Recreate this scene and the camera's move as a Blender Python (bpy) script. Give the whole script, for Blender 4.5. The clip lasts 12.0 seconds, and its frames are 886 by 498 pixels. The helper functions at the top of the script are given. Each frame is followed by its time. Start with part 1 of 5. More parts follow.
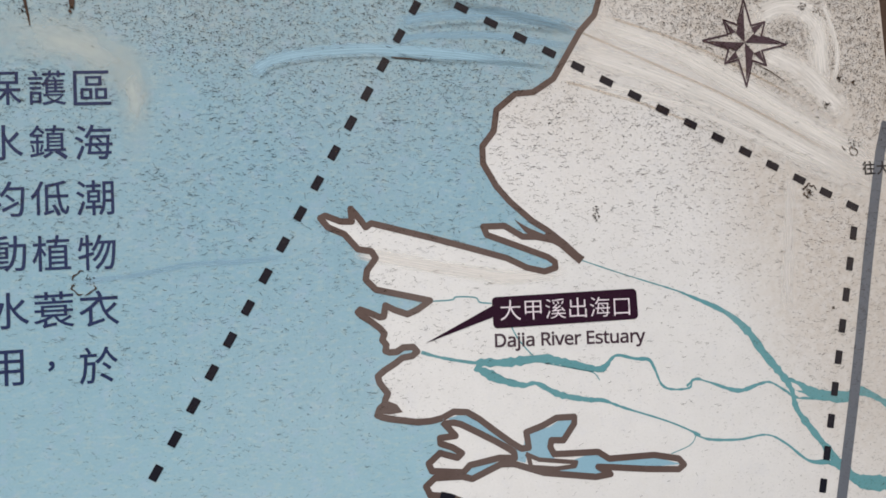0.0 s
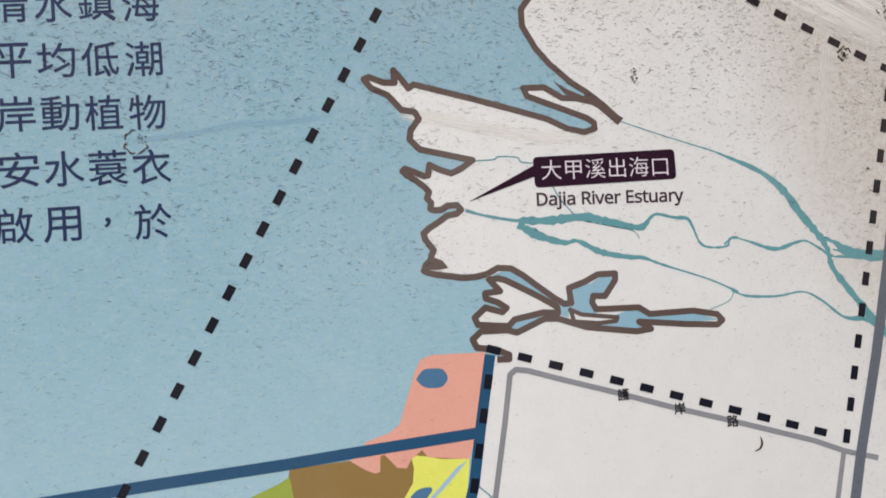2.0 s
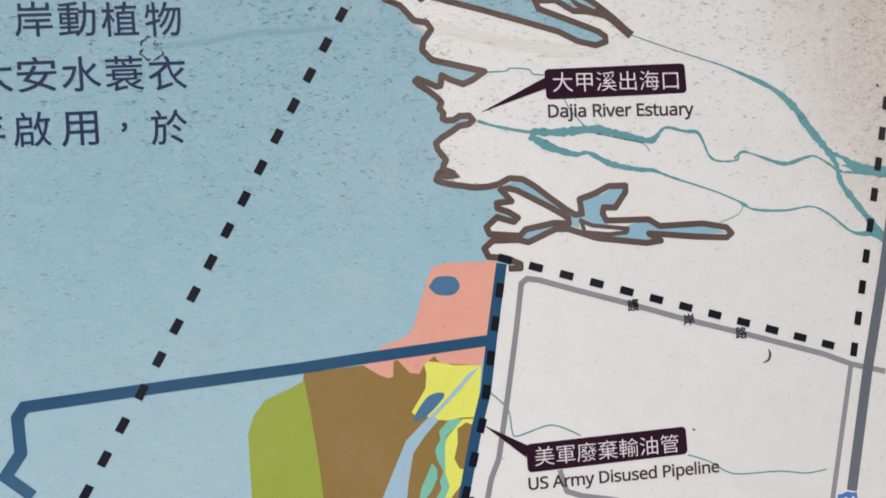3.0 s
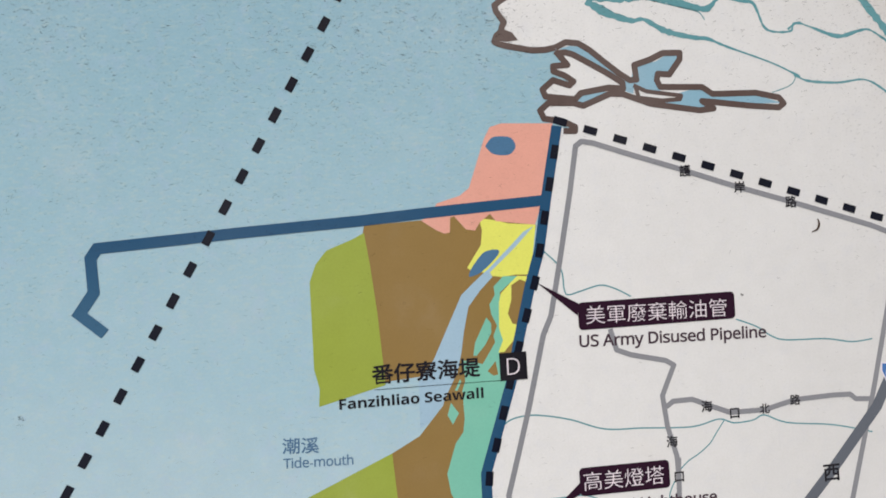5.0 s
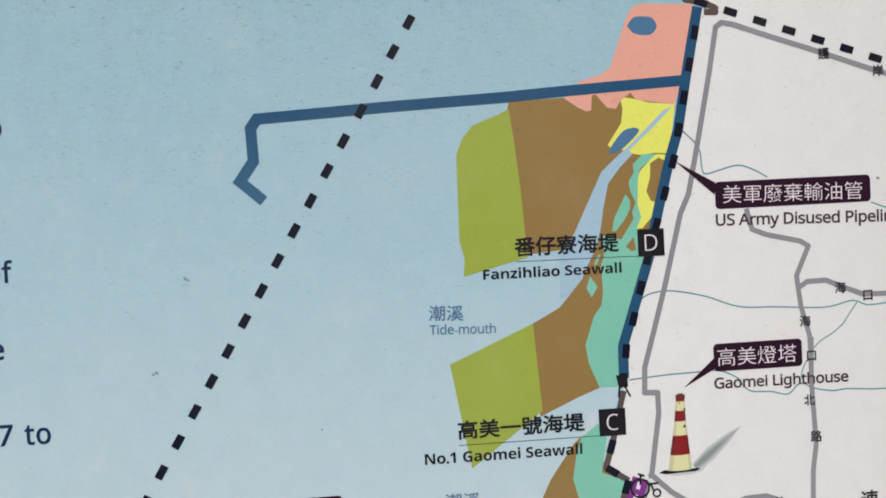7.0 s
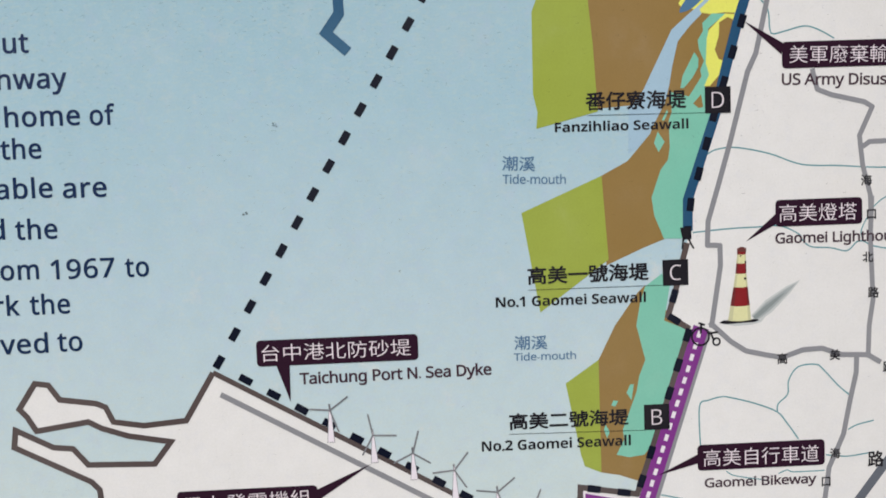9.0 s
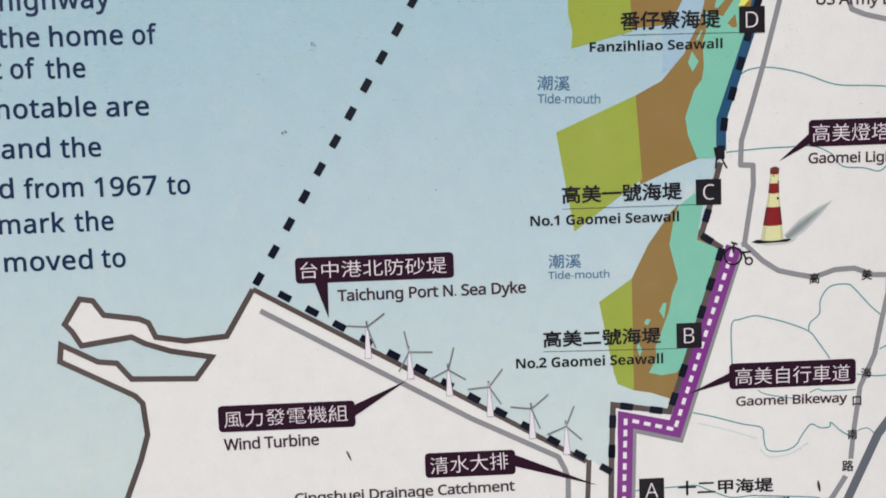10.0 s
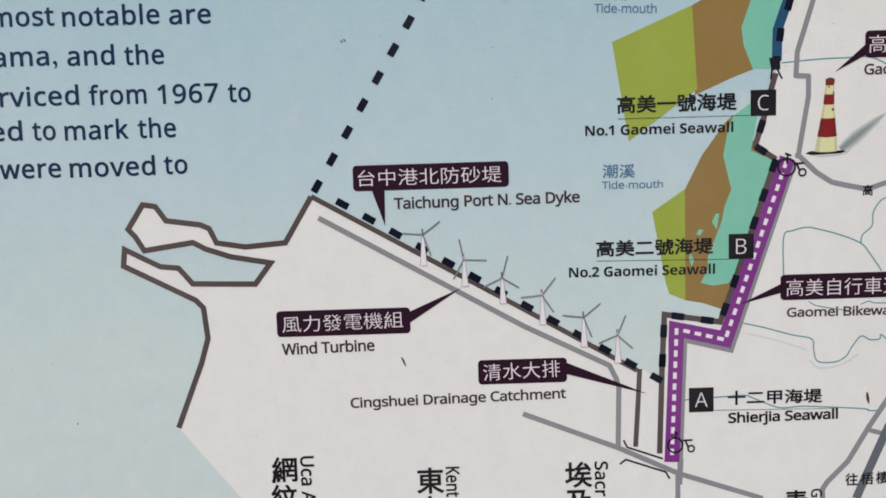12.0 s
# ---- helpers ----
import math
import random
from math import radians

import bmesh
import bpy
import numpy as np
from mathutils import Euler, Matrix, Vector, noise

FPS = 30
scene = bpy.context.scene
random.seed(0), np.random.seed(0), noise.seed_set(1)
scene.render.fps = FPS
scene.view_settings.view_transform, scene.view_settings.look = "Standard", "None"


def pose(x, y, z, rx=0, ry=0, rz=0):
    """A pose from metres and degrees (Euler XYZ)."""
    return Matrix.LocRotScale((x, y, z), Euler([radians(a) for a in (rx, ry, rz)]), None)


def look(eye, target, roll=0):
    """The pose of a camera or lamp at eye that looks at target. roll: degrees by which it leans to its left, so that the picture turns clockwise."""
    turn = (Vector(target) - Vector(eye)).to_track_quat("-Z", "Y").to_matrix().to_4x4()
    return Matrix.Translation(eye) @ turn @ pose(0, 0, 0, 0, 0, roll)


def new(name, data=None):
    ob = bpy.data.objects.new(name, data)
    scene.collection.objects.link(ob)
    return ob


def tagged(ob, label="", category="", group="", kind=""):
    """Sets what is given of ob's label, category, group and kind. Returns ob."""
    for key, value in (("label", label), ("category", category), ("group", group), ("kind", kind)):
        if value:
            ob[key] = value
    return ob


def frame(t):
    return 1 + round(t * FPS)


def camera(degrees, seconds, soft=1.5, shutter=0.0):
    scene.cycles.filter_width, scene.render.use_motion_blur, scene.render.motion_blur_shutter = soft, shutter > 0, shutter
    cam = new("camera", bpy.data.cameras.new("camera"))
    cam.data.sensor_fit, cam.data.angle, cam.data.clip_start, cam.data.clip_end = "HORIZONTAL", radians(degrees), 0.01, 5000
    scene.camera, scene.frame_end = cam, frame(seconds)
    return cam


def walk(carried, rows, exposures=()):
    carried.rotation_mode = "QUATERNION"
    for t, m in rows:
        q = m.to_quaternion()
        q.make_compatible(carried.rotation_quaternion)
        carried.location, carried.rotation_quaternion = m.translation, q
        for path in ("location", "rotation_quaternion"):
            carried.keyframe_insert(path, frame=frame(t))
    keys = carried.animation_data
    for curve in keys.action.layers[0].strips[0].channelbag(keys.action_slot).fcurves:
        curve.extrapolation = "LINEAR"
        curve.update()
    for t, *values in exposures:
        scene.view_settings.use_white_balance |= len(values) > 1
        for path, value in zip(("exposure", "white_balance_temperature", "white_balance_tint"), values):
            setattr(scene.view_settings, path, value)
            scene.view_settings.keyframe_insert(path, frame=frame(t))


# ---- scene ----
cam = camera(62.0, 12.0, soft=1.7, shutter=0.25)
PATH = [
    (0, -0.0000, -0.5856, 1.6000, 93.907, 3.530, -8.282),
    (0.5, -0.0106, -0.5860, 1.5896, 93.822, 3.647, -8.338),
    (1, -0.0192, -0.5867, 1.5703, 93.436, 3.899, -8.124),
    (1.5, -0.0297, -0.5865, 1.5425, 92.684, 4.226, -8.055),
    (2, -0.0379, -0.5869, 1.5092, 91.960, 4.548, -7.854),
    (2.5, -0.0458, -0.5883, 1.4765, 91.385, 4.684, -7.762),
    (3, -0.0508, -0.5897, 1.4447, 91.193, 4.487, -7.610),
    (3.2, -0.0528, -0.5903, 1.4325, 91.143, 4.338, -7.561),
    (4.8, -0.0838, -0.5970, 1.3569, 89.930, 3.691, -6.515),
    (5, -0.0927, -0.5976, 1.3465, 89.911, 3.663, -6.437),
    (5.5, -0.1164, -0.5997, 1.3231, 89.674, 3.562, -5.702),
    (6, -0.1402, -0.6023, 1.3005, 89.504, 3.414, -4.987),
    (6.5, -0.1679, -0.6038, 1.2801, 89.263, 3.238, -4.648),
    (7, -0.1908, -0.6078, 1.2625, 88.790, 3.049, -3.998),
    (7.2, -0.1990, -0.6095, 1.2539, 88.690, 2.989, -3.800),
    (8.8, -0.2350, -0.6369, 1.1711, 87.132, 2.238, -2.159),
    (9, -0.2385, -0.6403, 1.1584, 87.003, 2.155, -1.970),
    (9.5, -0.2487, -0.6481, 1.1280, 86.599, 2.108, -1.504),
    (10, -0.2636, -0.6527, 1.0962, 86.344, 2.140, -1.179),
    (10.5, -0.2769, -0.6562, 1.0695, 85.946, 2.157, -0.678),
    (11, -0.2915, -0.6602, 1.0491, 85.694, 2.137, -0.421),
    (11.5, -0.2995, -0.6637, 1.0385, 85.431, 1.980, -0.279),
    (12, -0.3033, -0.6670, 1.0298, 85.224, 1.797, -0.091),
]
walk(cam, [(t, pose(x, y, z, rx, ry, rz)) for t, x, y, z, rx, ry, rz in PATH], exposures=[(0.0, -0.1), (2.5, -0.07), (5.0, -0.07), (9.0, -0.07), (10.5, -0.04), (11.0, -0.13), (12.0, -0.23)])

# ---- daylight: thin cloud, with the sun high behind the reader ----
SUN_HEIGHT, SUN_SIDE = radians(48), radians(200)
world = bpy.data.worlds.new("sky")
scene.world = world
world.use_nodes = True
sky = world.node_tree.nodes.new("ShaderNodeTexSky")
sky.sky_type, sky.sun_disc = "NISHITA", False
sky.sun_elevation, sky.sun_rotation = SUN_HEIGHT, SUN_SIDE
sky.air_density, sky.dust_density, sky.ozone_density = 1.0, 3.0, 1.0
back = world.node_tree.nodes["Background"]
back.inputs["Strength"].default_value = 0.10
world.node_tree.links.new(sky.outputs["Color"], back.inputs["Color"])
lamp = bpy.data.lights.new("sun", "SUN")
lamp.energy, lamp.angle, lamp.color = 2.5, radians(12), (1.0, 0.992, 0.988)
sun = new("sun", lamp)
to_sun = Vector((math.sin(SUN_SIDE) * math.cos(SUN_HEIGHT), math.cos(SUN_SIDE) * math.cos(SUN_HEIGHT), math.sin(SUN_HEIGHT)))
sun.matrix_world = look(to_sun * 20, (0, 0, 0))


# ---- materials ----
def srgb(r, g, b):
    return tuple(((c / 255 + 0.055) / 1.055) ** 2.4 if c > 10 else c / 3294 for c in (r, g, b)) + (1.0,)


class Nodes:
    """A small helper for one node material."""

    def __init__(self, name):
        self.mat = bpy.data.materials.new(name)
        self.mat.use_nodes = True
        self.tree = self.mat.node_tree
        self.bsdf = self.tree.nodes["Principled BSDF"]

    def add(self, kind, **values):
        n = self.tree.nodes.new(kind)
        for key, value in values.items():
            n.inputs[key.replace("_", " ")].default_value = value
        return n

    def link(self, a, b):
        self.tree.links.new(a, b)

    def math(self, op, a, b=0.5, clamp=False):
        n = self.tree.nodes.new("ShaderNodeMath")
        n.operation, n.use_clamp = op, clamp
        for slot, value in ((0, a), (1, b)):
            if hasattr(value, "is_linked"):
                self.link(value, n.inputs[slot])
            else:
                n.inputs[slot].default_value = value
        return n.outputs[0]

    def range(self, value, lo, hi, out_lo=0.0, out_hi=1.0):
        n = self.tree.nodes.new("ShaderNodeMapRange")
        n.interpolation_type = "SMOOTHSTEP"
        self.link(value, n.inputs["Value"])
        for key, v in (("From Min", lo), ("From Max", hi), ("To Min", out_lo), ("To Max", out_hi)):
            n.inputs[key].default_value = v
        return n.outputs["Result"]

    def noise(self, scale, detail=3.0, rough=0.55, stretch=(1, 1, 1), where=None):
        m = self.tree.nodes.new("ShaderNodeMapping")
        m.inputs["Scale"].default_value = stretch
        self.link(where or self.place(), m.inputs["Vector"])
        n = self.add("ShaderNodeTexNoise", Scale=scale, Detail=detail, Roughness=rough)
        self.link(m.outputs[0], n.inputs["Vector"])
        return n.outputs["Fac"]

    def place(self):
        return self.tree.nodes.new("ShaderNodeNewGeometry").outputs["Position"]

    def mix(self, fac, a, b, mode="MIX"):
        n = self.tree.nodes.new("ShaderNodeMix")
        n.data_type, n.blend_type = "RGBA", mode
        for slot, value in ((0, fac), (6, a), (7, b)):
            if hasattr(value, "is_linked"):
                self.link(value, n.inputs[slot])
            else:
                n.inputs[slot].default_value = value
        return n.outputs[2]


GRIME = srgb(176, 156, 132)


def printed(name, rgb, run=(), grime=0.55, fade=0.10, rough=0.48, spots=0.55, chalk=0.0, mottle=0.0, edge_shade=0.0):
    """Ink on a weathered sign panel. run: heights and inks, upwards, where the print runs from one colour to another."""
    k = Nodes(name)
    ink = k.add("ShaderNodeRGB").outputs[0]
    ink.default_value = srgb(*rgb)
    height = k.tree.nodes.new("ShaderNodeSeparateXYZ")
    k.link(k.place(), height.inputs[0])
    if run:
        spread = k.tree.nodes.new("ShaderNodeValToRGB")
        stops = spread.color_ramp.elements
        while len(stops) < len(run):
            stops.new(0.5)
        for stop, (z, colour) in zip(stops, run):
            stop.position, stop.color = (z - 0.8) / 1.0, srgb(*colour)
        n = k.tree.nodes.new("ShaderNodeMapRange")
        k.link(height.outputs["Z"], n.inputs["Value"])
        n.inputs["From Min"].default_value, n.inputs["From Max"].default_value = 0.8, 1.8
        k.link(n.outputs[0], spread.inputs[0])
        ink = spread.outputs[0]
    if mottle:
        # the ink has crazed: fine pale and greenish flakes, and broader lilac clouds
        flake = k.range(k.noise(230, 4, 0.7, (0.55, 1, 1.3)), 0.47, 0.66, 0.0, mottle)
        ink = k.mix(flake, ink, srgb(205, 205, 178))
        ink = k.mix(k.range(k.noise(60, 4, 0.65), 0.5, 0.68, 0.0, mottle * 0.8), ink, srgb(172, 184, 216))
    # ink worn thin in broad, soft clouds, and a fine grain
    cloud = k.range(k.noise(5.5, 4), 0.35, 0.75, 0.0, fade)
    ink = k.mix(cloud, ink, srgb(226, 222, 216))
    blotch = k.math("MULTIPLY", k.range(k.noise(11, 5, 0.6), 0.55, 0.78), 0.09 if grime > 0.1 else 0.0)
    if chalk:
        # pale flecks where the ink has chalked, thickest low on the panel
        fleck = k.math("MULTIPLY", k.range(k.noise(26, 7, 0.68), 0.56, 0.68), k.range(k.noise(3.2, 2), 0.46, 0.62))
        blotch = k.math("MAXIMUM", blotch, k.math("MULTIPLY", fleck, k.range(height.outputs["Z"], 0.85, 1.35, chalk, chalk * 0.2)))
    ink = k.mix(blotch, ink, srgb(226, 213, 198))
    grain = k.math("ADD", k.range(k.noise(560, 2, 0.6), 0.3, 0.7, 0.975, 1.015), k.range(k.noise(48, 4, 0.6), 0.3, 0.7, -0.018, 0.018))
    value = k.tree.nodes.new("ShaderNodeCombineColor")
    for slot in range(3):
        k.link(grain, value.inputs[slot])
    ink = k.mix(1.0, ink, value.outputs[0], "MULTIPLY")
    # dried mud film along the top of the panel, with a ragged lower edge
    ragged = k.math("ADD", height.outputs["Z"], k.math("MULTIPLY", k.math("SUBTRACT", k.noise(7, 5, 0.6), 0.5), 0.35))
    # and thicker towards the panel's outer edge
    ragged = k.math("ADD", ragged, k.range(height.outputs["X"], 0.25, 0.48, -0.10, 0.32))
    film = k.math("MULTIPLY", k.range(ragged, 1.54, 1.90), k.range(k.noise(150, 3, 0.7), 0.25, 0.7, 0.45, 1.0))
    ink = k.mix(k.math("MULTIPLY", film, grime), ink, GRIME)
    if edge_shade:
        # light falling off towards the outer edge, put into the ink as grey
        falloff = k.math("MULTIPLY", k.range(height.outputs["X"], -0.05, 0.5, 0.0, edge_shade), k.range(k.noise(9, 4), 0.3, 0.7, 0.7, 1.0))
        ink = k.mix(falloff, ink, srgb(150, 146, 142))
    # fine dark spotting that thins out downwards
    spot = k.range(k.noise(480, 2, 0.65, (0.62, 1, 1.35)), 0.60, 0.72)
    spot = k.math("MULTIPLY", spot, k.range(ragged, 1.15, 1.85, 0.05, spots))
    ink = k.mix(spot, ink, srgb(62, 60, 58))
    k.link(ink, k.bsdf.inputs["Base Color"])
    k.link(k.range(k.noise(40, 3), 0.3, 0.7, rough - 0.06, rough + 0.1), k.bsdf.inputs["Roughness"])
    k.bsdf.inputs["Specular IOR Level"].default_value = 0.06
    bump = k.add("ShaderNodeBump", Strength=0.06, Distance=0.0004)
    k.link(k.noise(260, 3), bump.inputs["Height"])
    k.link(bump.outputs[0], k.bsdf.inputs["Normal"])
    return k.mat


SEA_RUN = [(0.88, (195, 209, 208)), (1.08, (177, 199, 207)), (1.25, (160, 190, 201)), (1.45, (147, 181, 193)), (1.68, (137, 171, 185))]
M_SEA = printed("sea_print", (137, 171, 185), SEA_RUN, grime=0.40, fade=0.06, spots=0.6, chalk=0.45, mottle=0.17)
M_LAND = printed("land_print", (223, 221, 218), grime=0.55, fade=0.0, spots=0.58, mottle=0.06, edge_shade=0.26)
M_LANDPRINT = printed("white_print", (226, 218, 224), grime=0.1, fade=0.0)
M_CREEK = printed("creek_print", (134, 172, 189))
M_CHANNEL = printed("channel_print", (157, 185, 202), fade=0.04)
M_COAST = printed("coast_print", (92, 75, 69), [(0.9, (80, 70, 69)), (1.6, (92, 75, 69))], grime=0.08, fade=0.06)
M_DASH = printed("dash_print", (34, 31, 36), [(1.0, (10, 16, 34)), (1.4, (22, 24, 35)), (1.65, (36, 32, 38))], grime=0.04, fade=0.02)
M_INK = printed("black_print", (29, 27, 33), grime=0.05, fade=0.02)
M_LABEL = printed("plum_print", (44, 22, 38), grime=0.04, fade=0.0)
M_LABELTEXT = printed("label_lettering_print", (222, 212, 216), grime=0.05, fade=0.0)
M_BROWNINK = printed("label_brown_print", (66, 48, 58), grime=0.05, fade=0.04)
M_NAVYINK = printed("body_lettering_print", (50, 56, 98), [(1.0, (16, 42, 74)), (1.66, (46, 55, 88))], grime=0.08, fade=0.02, spots=0.2)
M_SLATE = printed("slate_print", (84, 116, 146), fade=0.03)
M_ROAD = printed("road_print", (134, 134, 138), grime=0.15, fade=0.05)
M_HIGHWAY = printed("highway_print", (96, 100, 108), grime=0.05, fade=0.03)
M_RIVER = printed("river_print", (90, 144, 150), grime=0.15, fade=0.05)
M_PINK = printed("pink_print", (222, 160, 142))
M_BROWN = printed("ochre_print", (141, 114, 66), fade=0.03)
M_GREEN = printed("olive_print", (150, 163, 68), fade=0.03)
M_YELLOW = printed("yellow_print", (222, 222, 104), fade=0.04)
M_TEAL = printed("sea_green_print", (120, 187, 164), fade=0.06)
M_STEEL = printed("steel_print", (76, 114, 146), fade=0.05)
M_NAVY = printed("seawall_print", (38, 78, 110), fade=0.03, grime=0.1)
# paler at the pier's lower end: some glare is put into this ink
M_PIER = printed("breakwater_print", (38, 78, 110), [(1.29, (60, 99, 127)), (1.37, (39, 79, 111))], fade=0.03, grime=0.1)
M_PURPLE = printed("purple_print", (122, 50, 130), fade=0.05)
M_RED = printed("red_print", (130, 32, 36), fade=0.04)
M_CREAM = printed("cream_print", (214, 211, 160), fade=0.1)
M_SHADE = printed("shade_print", (158, 164, 163), fade=0.1)
M_SHADE_SOFT = printed("soft_shade_print", (190, 193, 191), fade=0.1)
M_GHOST = printed("faint_print", (200, 206, 205), fade=0.1)
M_SHADE_DEEP = printed("deep_shade_print", (134, 142, 141), fade=0.1)
M_RED_SHADE = printed("red_shade_print", (104, 36, 38), fade=0.06)
M_RUST = printed("rust_stain", (74, 58, 48), fade=0.0, grime=0.0)
M_CAP = printed("lantern_print", (96, 48, 44), fade=0.1)
M_CREAM_SHADE = printed("cream_shade_print", (192, 190, 150), fade=0.1)
M_BLADE = printed("blade_print", (112, 114, 118), grime=0.1)
M_SHIELD = printed("shield_print", (48, 104, 168))


def speck_material():
    k = Nodes("mildew")
    shade = k.tree.nodes.new("ShaderNodeValToRGB")
    shade.color_ramp.elements[0].color = srgb(26, 18, 13)
    shade.color_ramp.elements[1].color = srgb(86, 66, 48)
    chance = k.tree.nodes.new("ShaderNodeNewGeometry").outputs["Random Per Island"]
    k.link(chance, shade.inputs[0])
    height = k.tree.nodes.new("ShaderNodeSeparateXYZ")
    k.link(k.place(), height.inputs[0])
    thin = k.range(height.outputs["Z"], 1.2, 1.55, 0.62, 1.0)
    k.link(k.math("MULTIPLY", thin, k.range(k.math("POWER", chance, 0.7), 0.0, 1.0, 1.0, 0.5)), k.bsdf.inputs["Alpha"])
    k.link(shade.outputs[0], k.bsdf.inputs["Base Color"])
    k.bsdf.inputs["Roughness"].default_value = 0.9
    k.bsdf.inputs["Specular IOR Level"].default_value = 0.1
    return k.mat


def smear_material(name, rgb, most, streaks, least=0.15, inner=0.12, fading=0.12):
    """A dried wipe mark: thin, streaked along its length, and fading out at its sides and ends."""
    k = Nodes(name)
    uv = k.tree.nodes.new("ShaderNodeTexCoord").outputs["UV"]
    split = k.tree.nodes.new("ShaderNodeSeparateXYZ")
    k.link(uv, split.inputs[0])
    u, v = split.outputs["X"], split.outputs["Y"]
    wobble = k.math("MULTIPLY", k.math("SUBTRACT", k.noise(3, 3, 0.6, (2.0, 1, 1), uv), 0.5), 0.5)
    side = k.range(k.math("ABSOLUTE", k.math("ADD", k.math("SUBTRACT", v, 0.5), wobble)), inner, 0.46, 1.0, 0.0)
    end = k.math("MULTIPLY", k.range(u, 0.0, fading), k.range(u, min(0.75, 1 - fading), 1.0, 1.0, 0.0))
    line = k.range(k.noise(3.0, 5, 0.65, (1.2, streaks, 1), uv), 0.32, 0.68, least, 1.0)
    alpha = k.math("MULTIPLY", k.math("MULTIPLY", side, end), k.math("MULTIPLY", line, most))
    k.link(alpha, k.bsdf.inputs["Alpha"])
    k.bsdf.inputs["Base Color"].default_value = srgb(*rgb)
    k.bsdf.inputs["Roughness"].default_value = 0.8
    return k.mat


def plain(name, dark, light, scale, stretch=(1, 1, 1), rough=0.7, bump=0.2):
    k = Nodes(name)
    k.link(k.mix(k.range(k.noise(scale, 6, 0.6, stretch), 0.3, 0.7), srgb(*dark), srgb(*light)), k.bsdf.inputs["Base Color"])
    k.bsdf.inputs["Roughness"].default_value = rough
    b = k.add("ShaderNodeBump", Strength=bump, Distance=0.003)
    k.link(k.noise(scale * 2.5, 5, 0.6, stretch), b.inputs["Height"])
    k.link(b.outputs[0], k.bsdf.inputs["Normal"])
    return k.mat


M_SPECK = speck_material()
M_SMEAR = smear_material("pale_wipe_mark", (234, 229, 222), 0.85, 4, 0.5)
M_SMEAR_FAINT_WHITE = smear_material("thin_wipe_mark", (232, 229, 225), 0.45, 3, 0.5)
M_SMEAR_FAINT = smear_material("faint_wipe_mark", (206, 210, 202), 0.6, 1, 0.6, 0.0, 0.5)
M_SMEAR_BLUE = smear_material("blue_wipe_mark", (166, 201, 218), 0.88, 6, 0.5)
M_SMEAR_SEA = smear_material("thin_blue_wipe_mark", (150, 186, 206), 0.7, 5, 0.4)
M_SMEAR_DARK = smear_material("dark_wipe_mark", (88, 108, 116), 0.36, 6, 0.3)
M_SMEAR_MUD = smear_material("mud_wipe_mark", (190, 164, 132), 0.5, 4)
M_WOOD = plain("stained_wood", (58, 42, 34), (92, 70, 56), 12, (1, 1, 0.08))
M_CONCRETE = plain("concrete_paving", (128, 126, 120), (160, 157, 150), 3)
M_ALU = plain("panel_metal", (120, 122, 124), (140, 142, 144), 30, rough=0.5, bump=0.02)

# ---- the board: its panel stands upright in the plane y = 0, and its print is laid out in millimetres ----
import itertools

from mathutils.geometry import delaunay_2d_cdt, interpolate_bezier

EYE_LINE, LAYER = 1.60, 0.00005
LEFT, RIGHT, TOP, FOOT = -1300.0, 501.0, 380.0, -960.0


def at(x, y, layer=0.0):
    return Vector((x / 1000, -layer * LAYER, EYE_LINE + y / 1000))


def mesh_of(name, verts, faces, material):
    me = bpy.data.meshes.new(name)
    me.from_pydata([tuple(v) for v in verts], [], faces)
    me.materials.append(material)
    me.update()
    return me


def part(name, me, parent, label=""):
    ob = new(name, me)
    ob.parent = parent
    return tagged(ob, label)


def box(name, lo, hi, material, parent, label="", bevel=0.004):
    bm = bmesh.new()
    bmesh.ops.create_cube(bm, size=1)
    for v in bm.verts:
        v.co = Vector(((lo[n] + hi[n]) / 2 + v.co[n] * (hi[n] - lo[n]) for n in range(3)))
    if bevel:
        bmesh.ops.bevel(bm, geom=bm.edges[:], offset=bevel, segments=2, affect="EDGES")
    me = bpy.data.meshes.new(name)
    bm.to_mesh(me)
    bm.free()
    me.materials.append(material)
    return part(name, me, parent, label)


ground = new("ground", mesh_of("ground", [(-1500, -1500, 0), (1500, -1500, 0), (1500, 1500, 0), (-1500, 1500, 0)], [(0, 1, 2, 3)], M_CONCRETE))
tagged(ground, "pale grey concrete paving under the board", "ground", kind="structure")

board = tagged(new("information_board"), "weathered printed map board in a dark brown wooden frame", "sign board")
box("panel", (LEFT / 1000, 0.0, EYE_LINE + FOOT / 1000), (RIGHT / 1000, 0.012, EYE_LINE + TOP / 1000), M_ALU, board, "thin metal sign panel", 0.001)
for side in (LEFT, RIGHT):
    a, b = (side - 90, side) if side == LEFT else (side, side + 90)
    box("post", (a / 1000, -0.03, 0.0), (b / 1000, 0.06, EYE_LINE + TOP / 1000 + 0.12), M_WOOD, board, "dark brown wooden post", 0.008)
for a, b in ((TOP, TOP + 70), (FOOT - 70, FOOT)):
    box("rail", (LEFT / 1000, -0.02, EYE_LINE + a / 1000), (RIGHT / 1000, 0.05, EYE_LINE + b / 1000), M_WOOD, board, "dark brown wooden rail", 0.006)


# ---- drawing on the board ----
SHEETS = itertools.cycle(range(6))


def sheet(layer):
    """A height of its own for each print within its layer, so that no two lie in one plane."""
    return layer + 0.16 * next(SHEETS)


